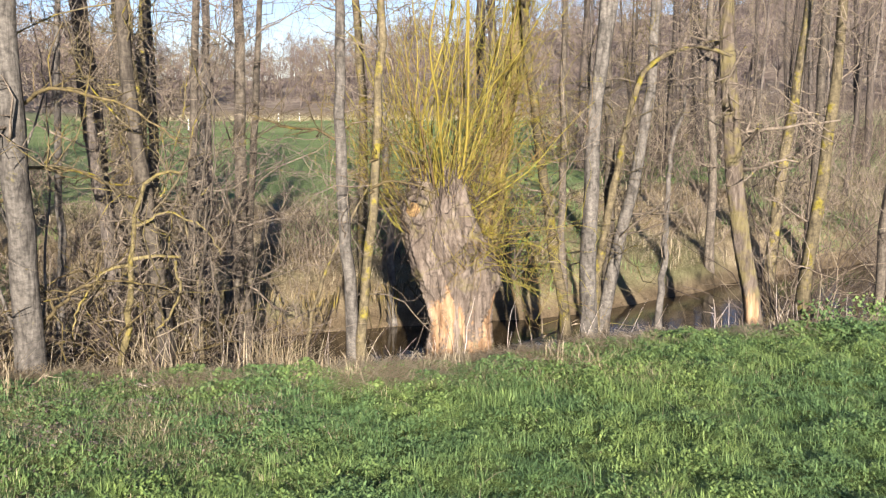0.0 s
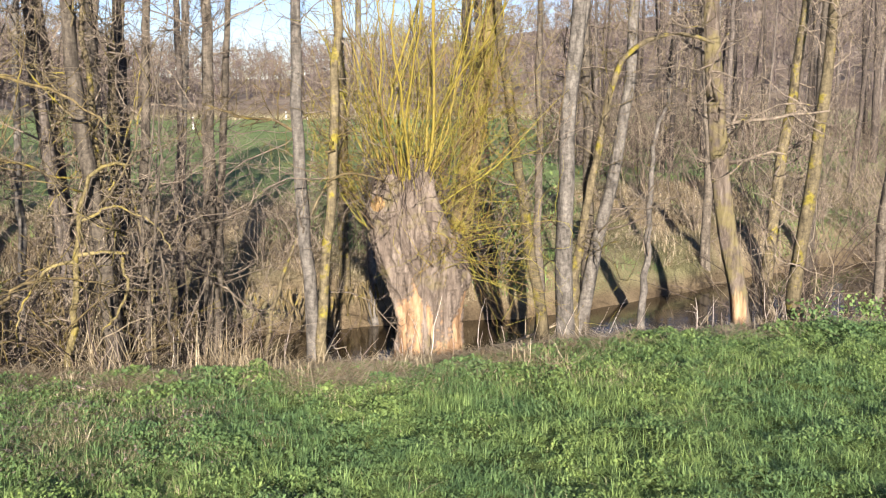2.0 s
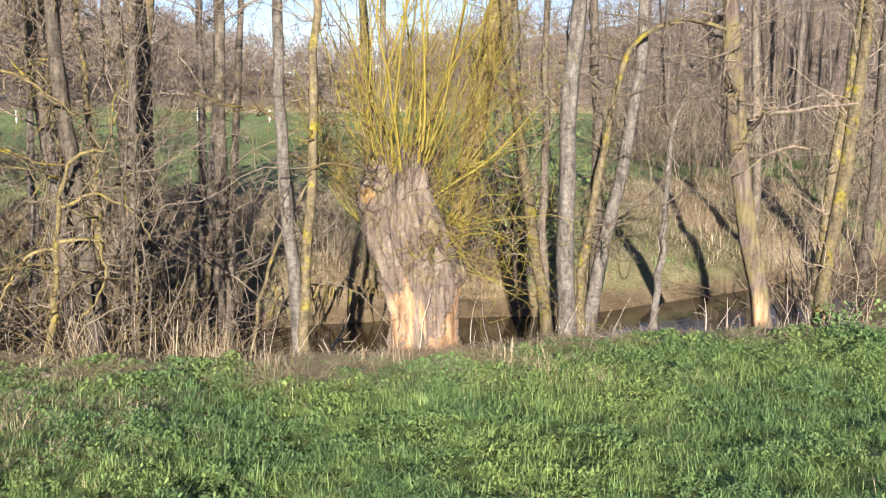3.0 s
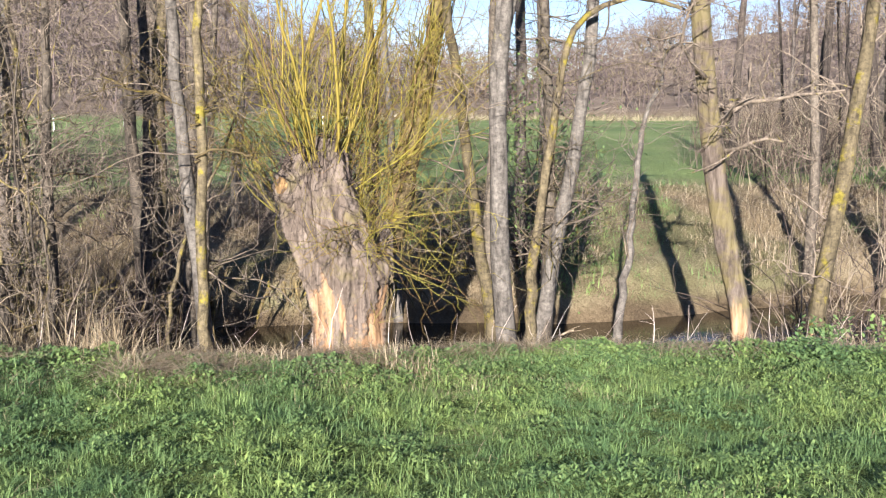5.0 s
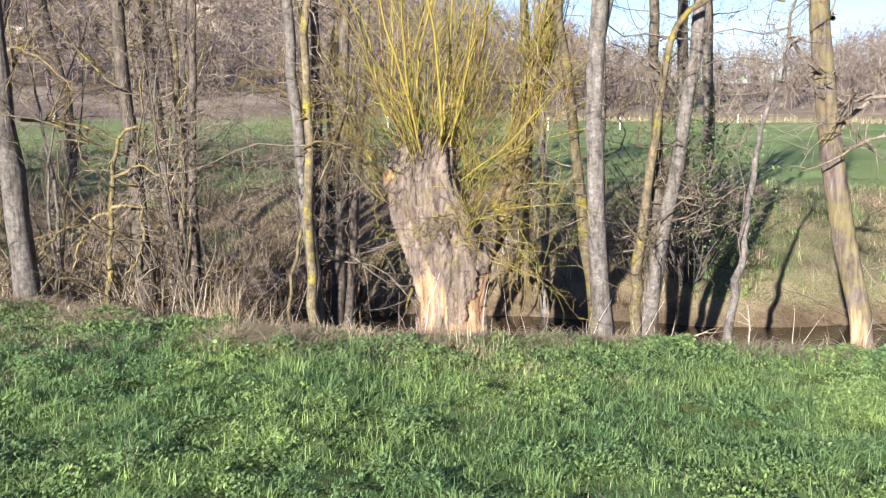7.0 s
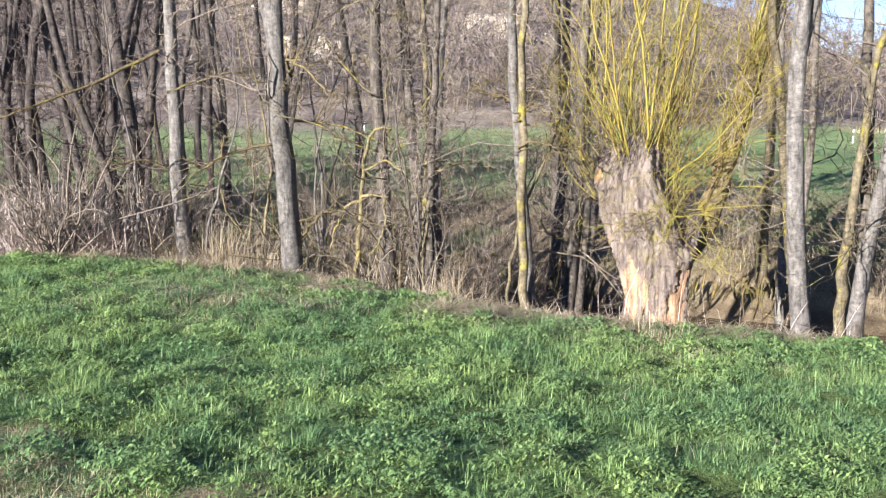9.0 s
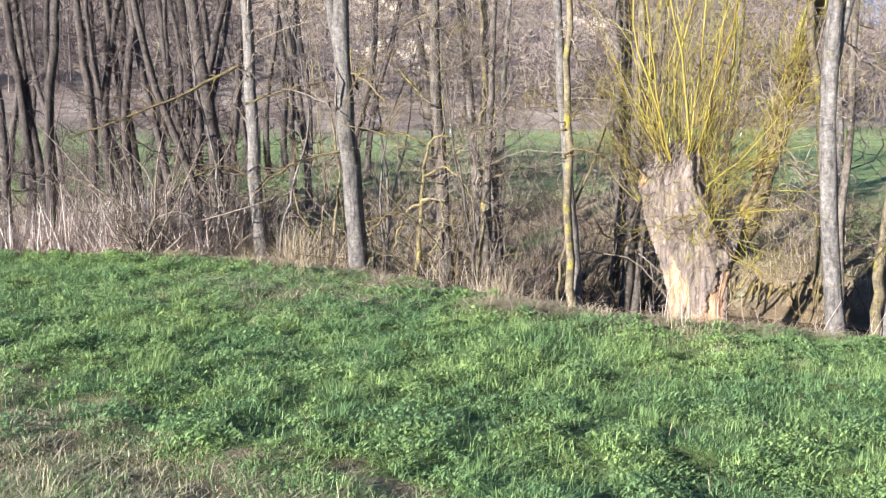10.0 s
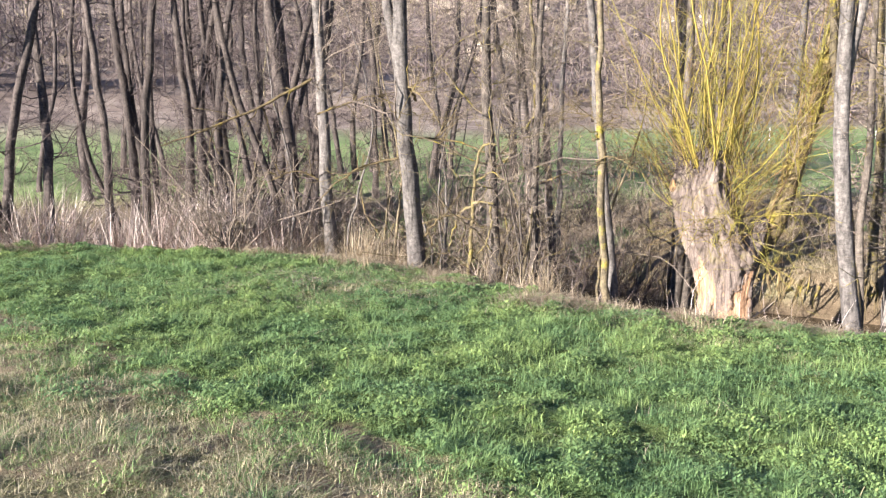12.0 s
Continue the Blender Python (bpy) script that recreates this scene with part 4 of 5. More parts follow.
def meadow():
    rng = np.random.default_rng(21)
    N = 800000
    x = -9.5 + 16.5 * rng.random(N)
    y = 2.0 + 10.5 * rng.random(N)
    near = (y > 2.4 + np.clip(x - 3, 0, 9)) & (y < near_edge(x) + 0.5) & ((x > -2.5) | (y > 5) | (rng.random(N) < 0.4))
    x, y = x[near], y[near]
    N = len(x)
    edge = y - near_edge(x)
    tuft = np.clip(2.6 * (vnoise(x, y, 2.6, 1) - 0.5) + 1.6 * (vnoise(x, y, 7.0, 2) - 0.5) + 0.5, 0, 1)
    dryness = dry_patch(x, y)
    keep = (edge < 0.15 + 0.3 * lump(x, y, 2.7, 3)) & (rng.random(N) < (0.3 + 0.7 * tuft) * (1 - 0.25 * dryness) * (1 - 0.85 * worn(x, y)) * (1 - 0.95 * bare(x, y)))
    x, y, tuft, dryness = x[keep], y[keep], tuft[keep], dryness[keep]
    n = len(x)
    # a close low sward under the taller blades
    for nm, dry, material, label in (("sward", False, GRASS, "close short sward of the meadow"), ("dry_sward", True, HAY, "short withered sward of the meadow")):
        sx, sy = -9 + 15.5 * rng.random(1500000), 2.2 + 10 * rng.random(1500000)
        q = (sy > 2.4 + np.clip(sx - 3, 0, 9)) & (sy < near_edge(sx) + 0.3) & ((sx > -2.5) | (sy > 5))
        sx, sy = sx[q], sy[q]
        p = dry_patch(sx, sy)
        q = rng.random(len(sx)) < (0.65 * p + 0.25 * worn(sx, sy) if dry else (1 - 0.65 * p) * (1 - 0.8 * worn(sx, sy)) * smooth(0.38, 0.52, 0.5 * vnoise(sx, sy, 3.4, 5) + 0.5 * vnoise(sx, sy, 9.0, 2)))
        q2 = rng.random(q.sum()) > 0.8 * bare(sx[q], sy[q])
        sx, sy = sx[q][q2], sy[q][q2]
        stuff(nm, *blades(rng, sx, sy, land(sx, sy) - 0.004, (0.012 + 0.022 * rng.random(len(sx))) * (1.5 if dry else 1.0), (0.005 + 0.005 * rng.random(len(sx))) * (0.75 if dry else 1.0), 2.2, 0.3, 1), material, label, "grass")
    straw = rng.random(n) < 0.025 + 0.48 * dryness + 0.3 * smooth(-1.1, 0.1, (y - near_edge(x))) * (vnoise(x, y, 0.8, 5) > 0.5)
    L = (0.014 + 0.03 * rng.random(n) ** 1.3) * (0.2 + 1.5 * tuft ** 1.5) * (1 + 0.3 * dryness)
    w = 0.0034 + 0.004 * rng.random(n)
    z = land(x, y) - 0.006
    g = ~straw
    stuff("meadow_grass", *blades(rng, x[g], y[g], z[g], L[g], w[g], 2.3, 1.0, 2), GRASS, "lush spring grass of the meadow", "grass")
    stuff("dry_grass", *blades(rng, x[straw], y[straw], z[straw], L[straw] * 2.0, w[straw] * 0.8, 2.6, 0.8, 2), HAY, "withered straw lying in the meadow", "grass")


meadow()


def clumps():
    """Lusher tufts of long grass."""
    rng = np.random.default_rng(22)
    xs, ys = [], []
    for x, y, n, s in [(0.6, 7.75, 700, 0.17), (1.3, 8.2, 350, 0.2), (3.0, 7.7, 400, 0.25), (2.3, 8.9, 350, 0.2), (-0.4, 6.9, 350, 0.25), (4.4, 8.2, 400, 0.25)] + [(-6 + 13 * rng.random(), 4.5 + 5 * rng.random(), 160, 0.15) for _ in range(46)] + [(-6 + 13 * rng.random(), 3.0 + 7.5 * rng.random(), int(30 + 60 * rng.random()), 0.035 + 0.04 * rng.random()) for _ in range(1100)]:
        xs.append(x + s * rng.normal(size=n))
        ys.append(y + s * rng.normal(size=n))
    x, y = np.concatenate(xs), np.concatenate(ys)
    k = (y < near_edge(x)) & (rng.random(len(x)) > 0.6 * dry_patch(x, y)) & (rng.random(len(x)) > bare(x, y)) & (y > 2.4 + np.clip(x - 3, 0, 9))
    x, y = x[k], y[k]
    L = (0.04 + 0.08 * rng.random(len(x))) * (0.6 + 0.9 * vnoise(x, y, 1.1, 3))
    stuff("grass_tufts", *blades(rng, x, y, land(x, y) - 0.01, L, 0.004 + 0.003 * rng.random(len(x)), 1.5, 0.9, 3), GRASS, "taller tufts of bright grass", "grass")
    # hay tufts where the meadow is worn
    cx, cy = -3 + 9 * rng.random(2600), 2.0 + 7.5 * rng.random(2600)
    k = rng.random(2600) < dry_patch(cx, cy)
    cx, cy = np.repeat(cx[k], 40), np.repeat(cy[k], 40)
    x, y = cx + 0.05 * rng.normal(size=len(cx)), cy + 0.05 * rng.normal(size=len(cx))
    k = y < near_edge(x)
    x, y = x[k], y[k]
    stuff("hay_tufts", *blades(rng, x, y, land(x, y) - 0.01, 0.025 + 0.05 * rng.random(len(x)), 0.003 + 0.003 * rng.random(len(x)), 1.7, 0.9, 2), HAY, "small tufts of withered grey-green grass", "dead grass")


clumps()


def weeds():
    """Low leafy weeds, thickest along the brink."""
    rng = np.random.default_rng(23)
    N = 1000000
    x = -8.5 + 15 * rng.random(N)
    y = 3 + 9.5 * rng.random(N)
    e = y - near_edge(x)
    p = np.clip(0.95 * np.clip(4 * (vnoise(x, y, 3.0, 8) - 0.34), 0, 1) * (1 - dry_patch(x, y)) + 0.9 * smooth(-1.6, -0.2, e) * np.clip(0.3 + lump(x, y, 2.1, 6), 0, 1), 0, 1)
    mound = smooth(0.46, 0.66, vnoise(x, y, 4.5, 7))
    k = (e < 0.45) & (rng.random(N) < p * (0.3 + 0.7 * mound) * (1 - bare(x, y)))
    x, y, mound = x[k], y[k], mound[k]
    n = len(x)
    a = rng.random(n) * 2 * np.pi
    s = 0.007 + 0.011 * rng.random(n) ** 1.5
    up = 0.006 + 0.015 * rng.random(n) + 0.085 * mound * rng.random(n) ** 0.6
    c = np.stack([x, y, land(x, y) + up], 1)
    u = np.stack([np.cos(a), np.sin(a), 0.9 * rng.random(n)], 1) * s[:, None]
    v = np.stack([-np.sin(a), np.cos(a), 0.3 * rng.normal(size=n)], 1) * s[:, None] * 0.48
    V = np.stack([c - u, c + v, c + u, c - v], 1).reshape(-1, 3)
    stuff("leafy_weeds", V, np.arange(4 * n).reshape(n, 4), None, WEED, "small leafy weeds along the brink", "weeds")


weeds()


def brink_weeds():
    """Leafy plants in clumps along the brink."""
    rng = np.random.default_rng(27)
    N = 220000
    x = -7.5 + 13.5 * rng.random(N)
    d = -1.5 + 1.9 * rng.random(N)
    y = near_edge(x) + d
    clump = np.clip(4 * (vnoise(x, y, 1.5, 6) - 0.43), 0, 1) * smooth(-1.5, -0.5, d) * np.where(np.abs(x - 0.3) < 1.1, 0.6, 1.0)
    k = rng.random(N) < clump
    x, y, clump = x[k], y[k], clump[k]
    n = len(x)
    a = rng.random(n) * 2 * np.pi
    s = 0.009 + 0.014 * rng.random(n)
    c = np.stack([x, y, land(x, y) + 0.01 + (0.03 + 0.2 * clump * vnoise(x, y, 4.0, 2)) * rng.random(n) ** 0.6], 1)
    u = np.stack([np.cos(a), np.sin(a), 0.4 * rng.normal(size=n)], 1) * s[:, None]
    v = np.stack([-np.sin(a), np.cos(a), 0.4 * rng.normal(size=n)], 1) * s[:, None] * 0.65
    drop = np.array([0, 0, 1.0]) * (s * 0.25)[:, None]
    V = np.stack([c - u - drop, c - v, c + u - drop, c + v], 1).reshape(-1, 3)
    o = (np.arange(n) * 4)[:, None]
    T = np.concatenate([o + np.array([0, 1, 3]), o + np.array([1, 2, 3])])
    stuff("brink_plants", V, None, T, WEED, "fresh leafy plants in clumps along the brink", "plants")


brink_weeds()


def reeds():
    rng = np.random.default_rng(24)
    # dead reeds on the brink upstream
    N = 7500
    x = -12 + 6.6 * rng.random(N) ** 0.8
    y = near_edge(x) + 0.1 + 0.8 * np.abs(rng.normal(size=N))
    turn = np.where(rng.random(N) < 0.6, 0.95 + 0.7 * rng.normal(size=N), 6.3 * rng.random(N))
    stuff("reed_bed", *blades(rng, x, y, land(x, y) - 0.03, (0.3 + 0.95 * rng.random(N) ** 1.3) * (0.45 + 1.15 * vnoise(x, y, 1.5, 4)), 0.007 + 0.011 * rng.random(N) ** 2, 0.95, 0.35, 3, turn), REED, "bleached dead reeds along the bank", "reeds")
    # tan tufts round the trees on the brink
    brink = []
    for _ in range(34):
        bx = -7.0 + 8.6 * rng.random()
        brink.append((bx, float(near_edge(bx)) - 0.75 + 0.85 * rng.random(), int(30 + 60 * rng.random()), 0.06 + 0.1 * rng.random(), 0.08 + 0.18 * rng.random()))
    xs, ys, Ls = [], [], []
    for cx, cy, n, s, L in [(-4.5, 8.3, 420, 0.16, 0.8), (-5.35, 8.0, 380, 0.16, 0.75), (-4.0, 8.6, 300, 0.2, 0.6), (-2.6, 9.5, 200, 0.16, 0.8), (-1.5, 9.45, 200, 0.12, 0.55), (-1.35, 9.35, 160, 0.25, 0.4), (-1.8, 9.5, 90, 0.22, 0.6), (1.43, 9.26, 130, 0.07, 0.16), (1.36, 9.2, 420, 0.17, 0.07), (-0.6, 9.5, 140, 0.3, 0.22), (-2.9, 9.2, 150, 0.4, 0.4), (4.3, 12.3, 300, 0.3, 0.35), (0.9, 10.2, 200, 0.3, 0.2)] + brink:
        xs.append(cx + s * rng.normal(size=n))
        ys.append(cy + s * rng.normal(size=n) * 0.7)
        Ls.append(L * (0.4 + 0.8 * rng.random(n)))
    x, y, L = np.concatenate(xs), np.concatenate(ys), np.concatenate(Ls)
    stuff("dead_tufts", *blades(rng, x, y, land(x, y) - 0.02, L, 0.005 + 0.006 * rng.random(len(x)) ** 2, 1.0, 0.8, 3), STRAW, "tufts of bleached dead grass", "dead grass")
    # flattened thatch along the brink
    N = 150000
    x = -8 + 13 * rng.random(N)
    d = -1.6 + 2.2 * rng.random(N)
    y = near_edge(x) + d
    k = rng.random(N) < np.clip(4.5 * (vnoise(x, y, 1.9, 2) - 0.4), 0, 1) * (0.3 + 0.65 * smooth(1.8, 0.2, x)) * smooth(-0.9, -0.35, d + 1.6 * (vnoise(x, y, 0.9, 5) - 0.5))
    x, y = x[k], y[k]
    stuff("thatch", *blades(rng, x, y, land(x, y) + 0.01 + 0.06 * rng.random(len(x)), 0.05 + 0.14 * rng.random(len(x)), 0.004 + 0.004 * rng.random(len(x)), -2.3, 0.3, 2), STRAW, "flattened bleached thatch along the brink", "dead grass")
    # upright dead stalks
    N = 130
    x = -5.5 + 10.5 * rng.random(N) ** 1.3
    y = near_edge(x) + 0.2 + 0.9 * rng.random(N)
    P, R = shoots(rng, np.stack([x, y, land(x, y) - 0.05], 1), np.stack([0.25 * rng.normal(size=N), 0.25 * rng.normal(size=N), np.ones(N)], 1), 0.15 + 0.65 * rng.random(N) ** 1.5, 0.0025 + 0.0025 * rng.random(N), 6, 0.12, 0)
    stuff("dead_stalks", *tubes(P, R, 4), None, REED, "upright dead stalks on the brink", "stalks")
    # withered grass on the far bank
    N = 90000
    x = -12 + 22 * rng.random(N)
    e = 0.25 + 6.0 * rng.random(N) ** 1.2
    y = far_edge(x) + e
    k = rng.random(N) < np.clip(0.55 + 0.6 * lump(x, y, 1.1, 4), 0.1, 1)
    x, y = x[k], y[k]
    g = vnoise(x, y, 0.5, 3) > 0.56
    stuff("bank_green", *blades(rng, x[g], y[g], land(x[g], y[g]) - 0.02, 0.08 + 0.14 * rng.random(g.sum()), 0.008 + 0.006 * rng.random(g.sum()), 1.3, 0.9, 2), GRASS, "fresh grass on the far bank", "grass")
    x, y = x[~g], y[~g]
    stuff("bank_grass", *blades(rng, x, y, land(x, y) - 0.02, (0.05 + 0.22 * rng.random(len(x))) * (0.4 + 1.2 * vnoise(x, y, 0.9, 5)), 0.007 + 0.006 * rng.random(len(x)), 1.8, 0.9, 2), STRAW, "withered grass hanging over the far bank", "dead grass")


reeds()


def litter():
    """Dead leaves on the worn ground by the brink."""
    rng = np.random.default_rng(29)
    N = 90000
    x = -7.5 + 9.5 * rng.random(N)
    y = 5.5 + 5.0 * rng.random(N)
    d = y - near_edge(x)
    p = smooth(-1.2, -0.3, d + 0.8 * (vnoise(x, y, 1.7, 6) - 0.5)) * smooth(1.4, 0.6, d) * smooth(1.6, 0.6, x) + 0.8 * np.exp(-(((x + 2.4) / 1.1) ** 2 + ((y - 7.2) / 1.1) ** 2))
    k = rng.random(N) < p * np.clip(2.5 * (vnoise(x, y, 3.1, 1) - 0.3), 0, 1)
    x, y = x[k], y[k]
    n = len(x)
    a = rng.random(n) * 2 * np.pi
    s = 0.007 + 0.011 * rng.random(n)
    c = np.stack([x, y, land(x, y) + 0.012 + 0.02 * rng.random(n)], 1)
    u = np.stack([np.cos(a), np.sin(a), 0.25 * rng.normal(size=n)], 1) * s[:, None]
    v = np.stack([-np.sin(a), np.cos(a), 0.25 * rng.normal(size=n)], 1) * s[:, None] * 0.6
    V = np.stack([c - u, c - v, c + u, c + v], 1).reshape(-1, 3)
    stuff("leaf_litter", V, np.arange(4 * n).reshape(n, 4), None, LITTER, "dead grey-brown leaves on the worn ground", "leaves")


litter()


# ---- woods on the hills ----
def woods():
    rng = np.random.default_rng(25)
    N = 4200
    az = np.radians(np.concatenate([-40 + 46 * rng.random(1100), 4 + 20 * rng.random(850), 22 + 80 * rng.random(N - 1950)]))
    r = 80 + 170 * rng.random(N)
    x, y = 3 - r * np.sin(az), 2 + r * np.cos(az)
    z = land(x, y)
    k = hill(x, y) > 0.8
    x, y, z = x[k], y[k], z[k]
    n = len(x)
    h = 4.5 + 4.5 * rng.random(n)
    P = np.stack([np.stack([x + 0.3 * s * rng.normal(size=n), y, z - 0.3 + h * s / 3], 1) for s in range(4)], 1)
    R = (0.04 + 0.06 * rng.random(n))[:, None] * np.array([1, 0.8, 0.55, 0.15])[None]
    a, ra = offshoots(rng, P, R, n * 12, (1.0, 3.6), 3, 0.65, 0.12, 0.25, 0.1, 1, 0.5, 0.024)
    b, rb = offshoots(rng, a, ra, n * 66, (0.8, 2.4), 2, 0.6, 0.1, 0.25, 0.1, 1, 0.7, 0.022)
    V, Q = merge(tubes(P, R, 4), tubes(a, ra, 3))
    # the finest twigs are slivers
    w = rng.normal(size=(len(b), 3))
    w *= 0.05 / np.linalg.norm(w, axis=1, keepdims=True)
    S = np.stack([b[:, 0] - w, b[:, 0] + w, b[:, 1]], 1).reshape(-1, 3)
    T = len(V) + np.arange(len(S)).reshape(-1, 3)
    V = np.concatenate([V, S])
    stuff("hill_wood", V, Q, T, FARWOOD, "leafless brown woods on the hillside", "woods")


woods()


def near_wood():
    """The nearer wood beyond the field, downstream."""
    rng = np.random.default_rng(26)
    kinds = [tree(60 + 4 * k, 60, (0.02, 0.0), 0.07 + 0.025 * k, 12, 200 + k, wood=(BARK_STAND, BARK_DARK, BARK_STAND)[k], twig=(TWIG_DARK, TWIG_DARK, TWIG)[k], limbs=24, low=0.8, label="bare tree of the wood beyond the stream", group="wood beyond the stream", reach=1.4) for k in range(3)]
    n = 0
    while n < 66:
        az, dist = radians(-4 - 26 * rng.random()), 26 + 45 * rng.random()
        x, y = 1 - dist * math.sin(az), 0.5 + dist * math.cos(az)
        if y < far_edge(x) + 2:
            continue
        m = pose(x, y, float(land(x, y)) - 0.1, rng.normal() * 3, rng.normal() * 3, rng.random() * 360)
        if n < 3:
            kinds[n].matrix_basis = m
        else:
            copy_thing(kinds[n % 3], m)
        n += 1


near_wood()


def undergrowth():
    """Leafless thickets inside the wood downstream, and tall dead grass by the road."""
    rng = np.random.default_rng(28)
    for nm, n, lo, hi, near, deep, label in (("wood_undergrowth", 400, -30, -3, 23, 40, "leafless thickets in the wood downstream"), ("stand_undergrowth", 120, 40, 86, 15, 17, "leafless thickets under the stand upstream")):
        m = 8
        az, r = np.radians(lo + (hi - lo) * rng.random(n)), near + deep * rng.random(n)
        ox, oy = (1, 0.5) if lo < 0 else (8.1, 1.9)
        x, y = ox - r * np.sin(az), oy + r * np.cos(az)
        k = y > far_edge(x) + 0.4
        x, y = x[k], y[k]
        n = len(x)
        base = np.repeat(np.stack([x, y, land(x, y) - 0.1], 1), m, 0) + 0.4 * rng.normal(size=(n * m, 3)) * np.array([1, 1, 0])
        P, R = shoots(rng, base, np.stack([0.4 * rng.normal(size=n * m), 0.4 * rng.normal(size=n * m), np.ones(n * m)], 1), (0.8 + 2.2 * rng.random(n * m)) * (1.0 if lo < 0 else 0.5), 0.006 + 0.007 * rng.random(n * m), 5, 0.16, 0)
        a, ra = offshoots(rng, P, R, n * m * 5, (0.3, 1.2), 3, 0.6, 0.05, 0.25, 0.15, 1, 0.7, 0.004)
        V, Q = merge(tubes(P, R, 3), tubes(a, ra, 3))
        stuff(nm, V, Q, None, BRUSH, label, "undergrowth")
    N = 8000
    az, r = np.radians(-2 + 26 * rng.random(N)), 96 + 9 * rng.random(N)
    x, y = 3 - r * np.sin(az), 2 + r * np.cos(az)
    stuff("verge_grass", *blades(rng, x, y, land(x, y) - 0.05, 0.2 + 0.7 * rng.random(N) ** 1.5, 0.025 + 0.03 * rng.random(N), 1.2, 0.5, 2), HAY, "tall bleached grass along the road", "dead grass")


undergrowth()


# ---- small things ----
WHITE = mat("white_plastic", 0.5, 0.4)
WHITE[3].inputs["Base Color"].default_value = (0.75, 0.75, 0.72, 1)
BLACK = mat("black_plastic", 0.5, 0.4)
BLACK[3].inputs["Base Color"].default_value = (0.02, 0.02, 0.02, 1)


def road_post(az, dist):
    x, y = 3 - dist * math.sin(radians(az)), 2 + dist * math.cos(radians(az))
    root = thing("road_post", x, y, float(land(x, y)), "white roadside marker post at the field's edge", "post", "roadside posts")
    root.scale = (0.75, 0.75, 0.75)
    for nm, lo, hi, m in (("shaft", 0.0, 0.72, WHITE), ("band", 0.72, 0.86, BLACK), ("cap", 0.86, 1.0, WHITE)):
        bm = bmesh.new()
        bmesh.ops.create_cone(bm, cap_ends=True, segments=10, radius1=0.055, radius2=0.05, depth=hi - lo)
        bmesh.ops.translate(bm, verts=bm.verts, vec=(0, 0, (lo + hi) / 2))
        if nm == "cap":
            for v in bm.verts:
                v.co.z += 0.06 * (v.co.y > 0) * (v.co.z > 0.9)
        me = bpy.data.meshes.new(nm)
        bm.to_mesh(me)
        bm.free()
        put(nm, me, m[0], root)


for az, dist in ((50.6, 62), (37.4, 58), (32.3, 66), (33.9, 67), (23.0, 64), (19.0, 66), (13.2, 96), (12.0, 97)):
    road_post(az, dist)

ROCK, rn, rl, rb_ = mat("pale_rock", 0.95, 0.1)
rl.new(ramp(rn, rl, noise_node(rn, rl, 0.5, 8, 0.7), (0.3, (0.13, 0.1, 0.08)), (0.5, (0.36, 0.3, 0.23)), (0.7, (0.52, 0.45, 0.36))), rb_.inputs["Base Color"])


def outcrop(az, elevation, w, h, seed):
    """A weathered rock face in the wooded slope."""
    for r in np.arange(70, 240, 2.0):
        x, y = 3 - r * math.sin(radians(az)), 2 + r * math.cos(radians(az))
        z = float(land(x, y))
        if z > 2.3 + math.tan(radians(elevation)) * r:
            break
    bm = bmesh.new()
    bmesh.ops.create_icosphere(bm, subdivisions=4, radius=1)
    for v in bm.verts:
        p = v.co.copy()
        k = 1 + 0.5 * noise.noise(p * 2.1 + Vector((seed, 0, 0))) + 0.22 * noise.noise(p * 6 + Vector((0, seed, 0)))
        v.co = Vector((p.x * w * k, p.y * 4 * k, p.z * h * k))
    me = bpy.data.meshes.new("rock_outcrop")
    bm.to_mesh(me)
    bm.free()
    ob = put("rock_outcrop", me, ROCK)
    ob.matrix_world = pose(x, y, z, 0, 0, az)
    tagged(ob, "pale weathered rock face in the wooded slope", "rock", "rock outcrops on the hill")


outcrop(55.5, 5.6, 7, 4, 1.0)
outcrop(44.0, 4.2, 6, 2.5, 2.0)
outcrop(54.4, 3.1, 6, 2, 3.0)
outcrop(60.0, 6.2, 6, 3, 4.0)


def stick(x, y, length, turn, tilt, r, material, label, name="fallen_branch", lift=0.02, seed=0, z=None):
    rng = np.random.default_rng(seed)
    root = thing(name, x, y, (float(land(x, y)) if z is None else z) + lift, label, "branch", "sticks on the bank")
    a, e = radians(turn), radians(tilt)
    d = np.array([[math.cos(a) * math.cos(e), math.sin(a) * math.cos(e), math.sin(e)]])
    P, R = shoots(rng, np.zeros((1, 3)), d, np.array([length]), np.array([r]), 9, 0.07, 0)
    b, rb = offshoots(rng, P, R, 7, (0.1 * length, 0.4 * length), 5, 0.6, 0.05, 0.2, 0.2, 1, 0.6, 0.002)
    put("stem", mesh_of("stem", *tubes(P, R, 8)), material, root)
    put("side_twig", mesh_of("side_twig", *tubes(b, rb, 4)), material, root)["kind"] = "stuff"


SPLIT = bark("split_wood", (0.2, 0.15, 0.1), (0.42, 0.35, 0.26), lichen_from=0.9)
stick(-0.38, 9.74, 0.28, 35, 25, 0.018, SPLIT, "pale gnawed stick at the brink", seed=1)
stick(0.9, 14.4, 1.0, -10, 14, 0.03, SPLIT, "bleached branch rising from the water", seed=2, z=-0.9)
stick(-2.5, 8.35, 0.5, -35, 4, 0.012, REED, "bleached stalk lying in the grass", seed=3)
stick(1.42, 11.22, 0.55, -59, 8, 0.006, REED, "bleached stalk lying in the weeds", seed=4, lift=0.1)
stick(2.0, 10.9, 0.36, -26, 2, 0.006, REED, "bleached stalk lying in the weeds", seed=5, lift=0.12)
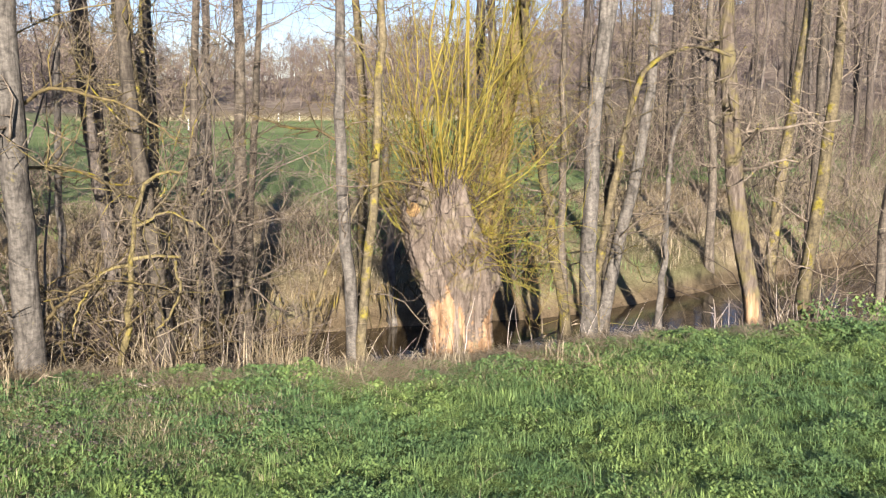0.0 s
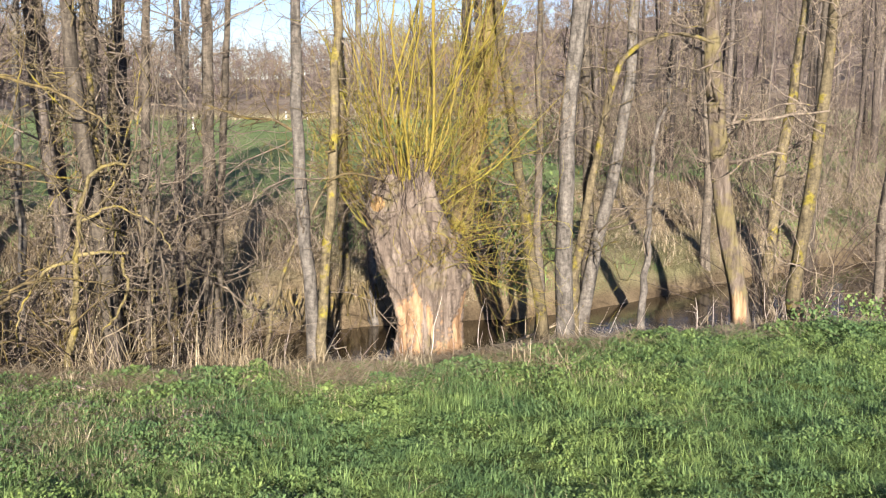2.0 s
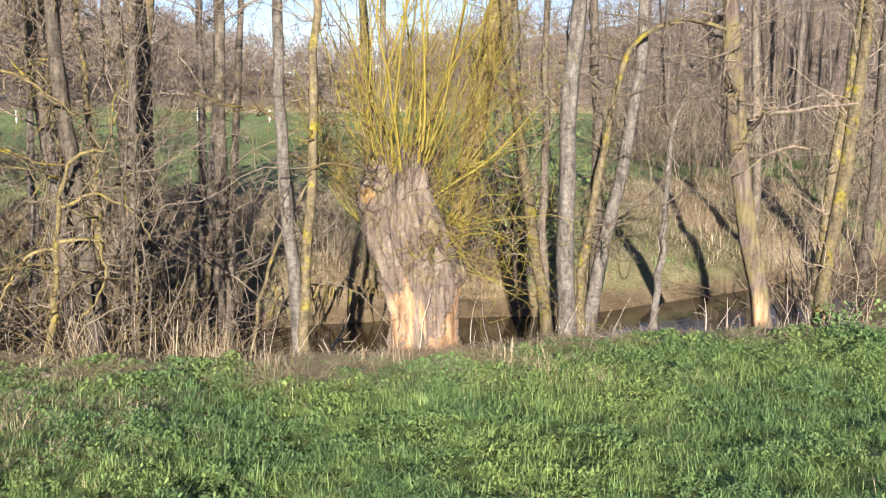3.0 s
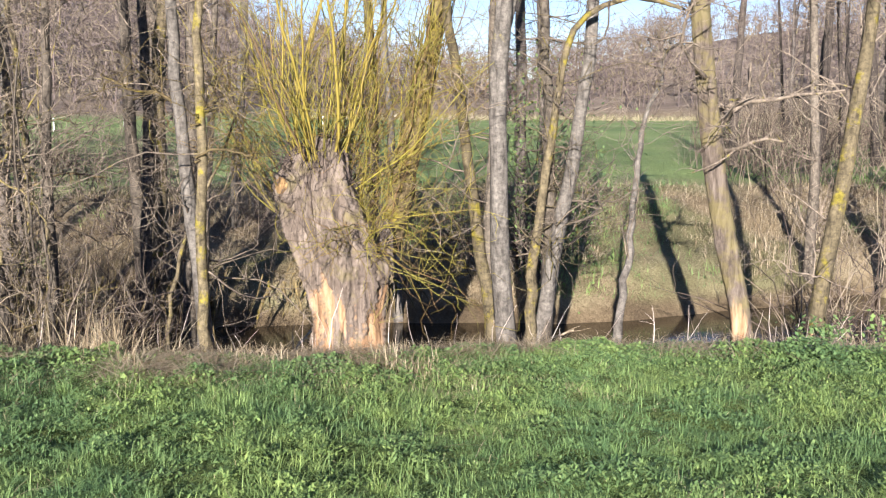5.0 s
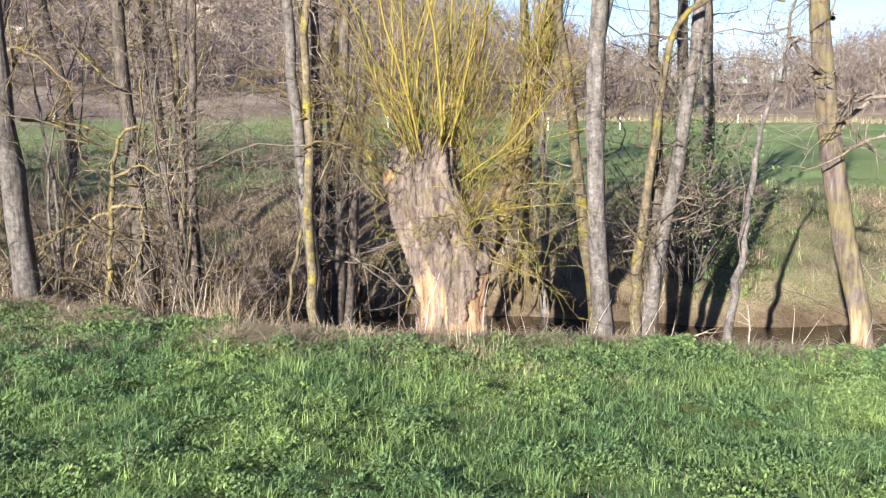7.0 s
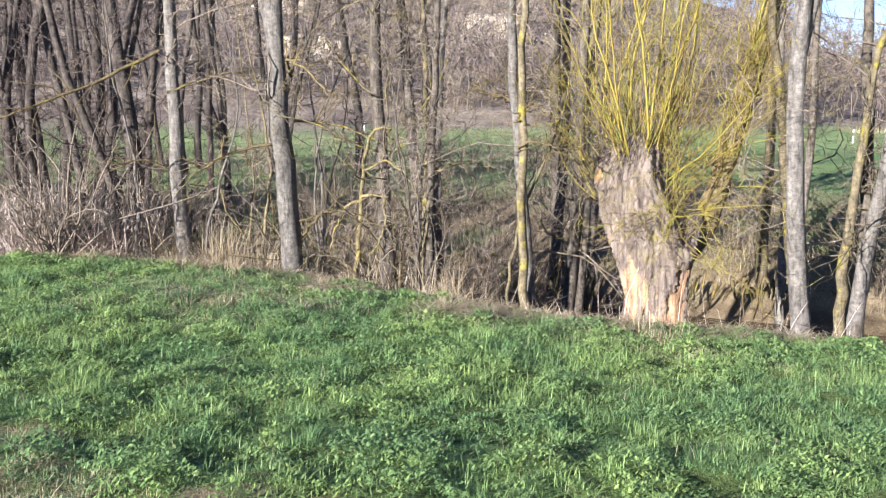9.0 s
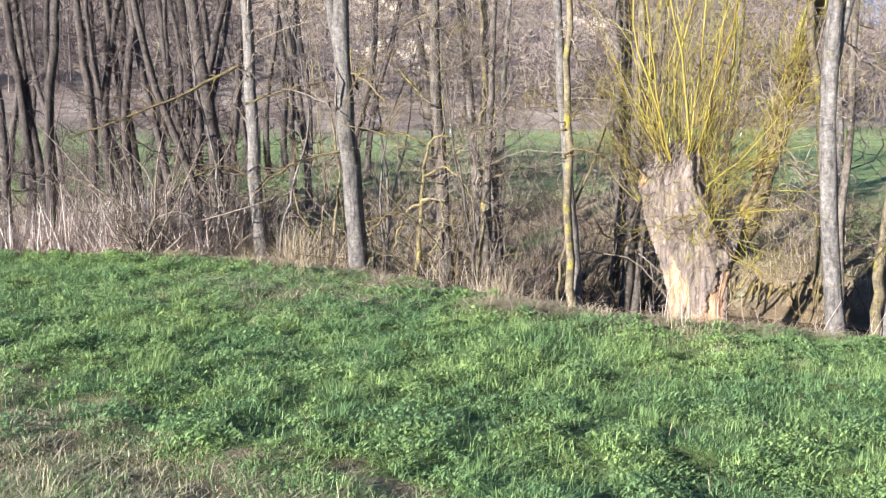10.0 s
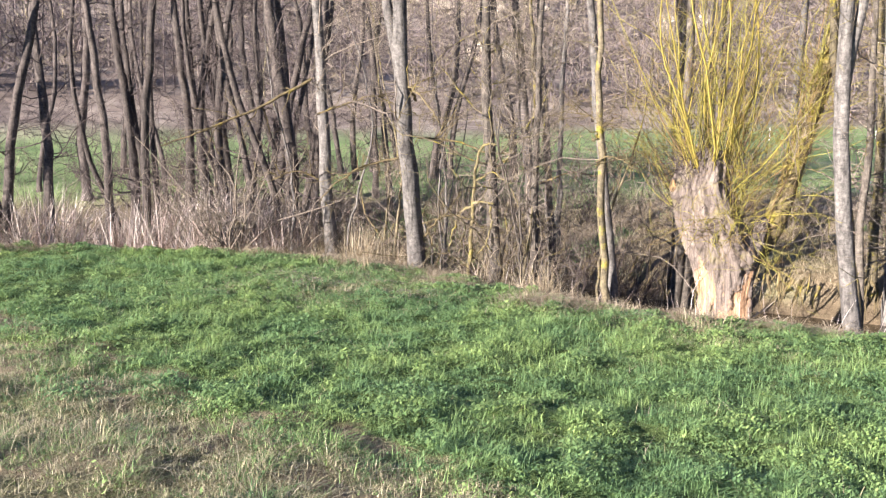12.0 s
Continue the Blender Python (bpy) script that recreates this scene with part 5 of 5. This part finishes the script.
stick(3.07, 11.27, 0.46, 60, 86, 0.006, REED, "bleached stalk standing upright on the brink", seed=10, name="dead_stalk")
stick(4.6, 12.1, 1.1, 10, 12, 0.012, SPLIT, "gnawed branch on the brink", seed=6)
stick(-3.3, 8.2, 0.5, -50, 30, 0.01, SPLIT, "bleached stick leaning in the grass", seed=7)
stick(-1.2, 12.2, 1.2, 80, 24, 0.025, SPLIT, "bleached branch hanging into the water", seed=8, z=-0.8)
stick(3.0, 13.4, 1.1, 40, 18, 0.02, SPLIT, "bleached branch hanging into the water", seed=9, z=-0.8)


def stump(x, y, r, h, seed):
    root = thing("beaver_stump", x, y, float(land(x, y)), "short stump with a pale gnawed point", "stump", "beaver stumps")
    me = gnawed_trunk("body", [(0, 0, -0.2), (0, 0, 0), (0.02, 0, h * 0.6), (0.03, 0, h)], [r * 1.2, r * 1.05, r * 0.95, r * 0.6], 28, 26, lambda a, w: (w - h * 0.7) * 3 - 0.1, seed)
    put("body", me, WILLOW_BARK, root)


stump(4.05, 12.45, 0.075, 0.2, 4)
stump(4.5, 12.55, 0.085, 0.34, 5)


def roots_tangle(x, y, seed, n=22):
    """Washed-out roots hanging at the far water's edge."""
    rng = np.random.default_rng(seed)
    root = thing("root_tangle", x, y, -0.35, "washed-out roots hanging into the stream", "roots", "roots on the far bank")
    start = np.stack([0.35 * rng.normal(size=n), 0.15 * rng.normal(size=n), 0.1 + 0.2 * rng.random(n)], 1)
    P, R = shoots(rng, start, np.stack([0.2 * rng.normal(size=n), -0.25 + 0.2 * rng.normal(size=n), -0.9 + 0.2 * rng.normal(size=n)], 1), 0.3 + 0.35 * rng.random(n), 0.008 + 0.03 * rng.random(n) ** 2, 8, 0.13, -0.06)
    tagged(put("root_mass", mesh_of("root_mass", *tubes(P, R, 5)), LIMB, root), kind="stuff")


for k, (x, y) in enumerate([(-2.9, 13.3), (-2.0, 14.6), (-3.9, 14.2), (-5.3, 13.7), (-1.1, 15.3)]):
    roots_tangle(x, y, 300 + k)


def leaf_cloud(name, x, y, z, spread, height, n, seed, label):
    """Evergreen leaves that climb through a bush."""
    rng = np.random.default_rng(seed)
    c = np.array([x, y, z]) + rng.normal(size=(n, 3)) * np.array([spread, spread, height])
    a = rng.random(n) * 2 * np.pi
    s = 0.014 + 0.018 * rng.random(n)
    u = np.stack([np.cos(a), np.sin(a), 0.6 * rng.normal(size=n)], 1) * s[:, None]
    v = np.stack([-np.sin(a), np.cos(a), 0.6 * rng.normal(size=n)], 1) * s[:, None] * 0.7
    V = np.stack([c - u, c - v, c + u, c + v], 1).reshape(-1, 3)
    stuff(name, V, np.arange(4 * n).reshape(n, 4), None, WEED, label, "leaves")


leaf_cloud("ivy_leaves", 0.95, 16.9, 1.0, 0.5, 0.8, 2400, 401, "dull green ivy leaves climbing through a bush")
leaf_cloud("ivy_leaves", 0.5, 17.5, 1.7, 0.28, 1.0, 1400, 402, "dull green ivy leaves on a dark trunk")
leaf_cloud("nettle_leaves", 5.3, 12.35, 0.12, 0.16, 0.08, 300, 403, "bright young leaves beside the stumps")
leaf_cloud("nettle_leaves", 4.6, 12.2, 0.12, 0.15, 0.07, 260, 404, "bright young leaves beside the gnawed tree")
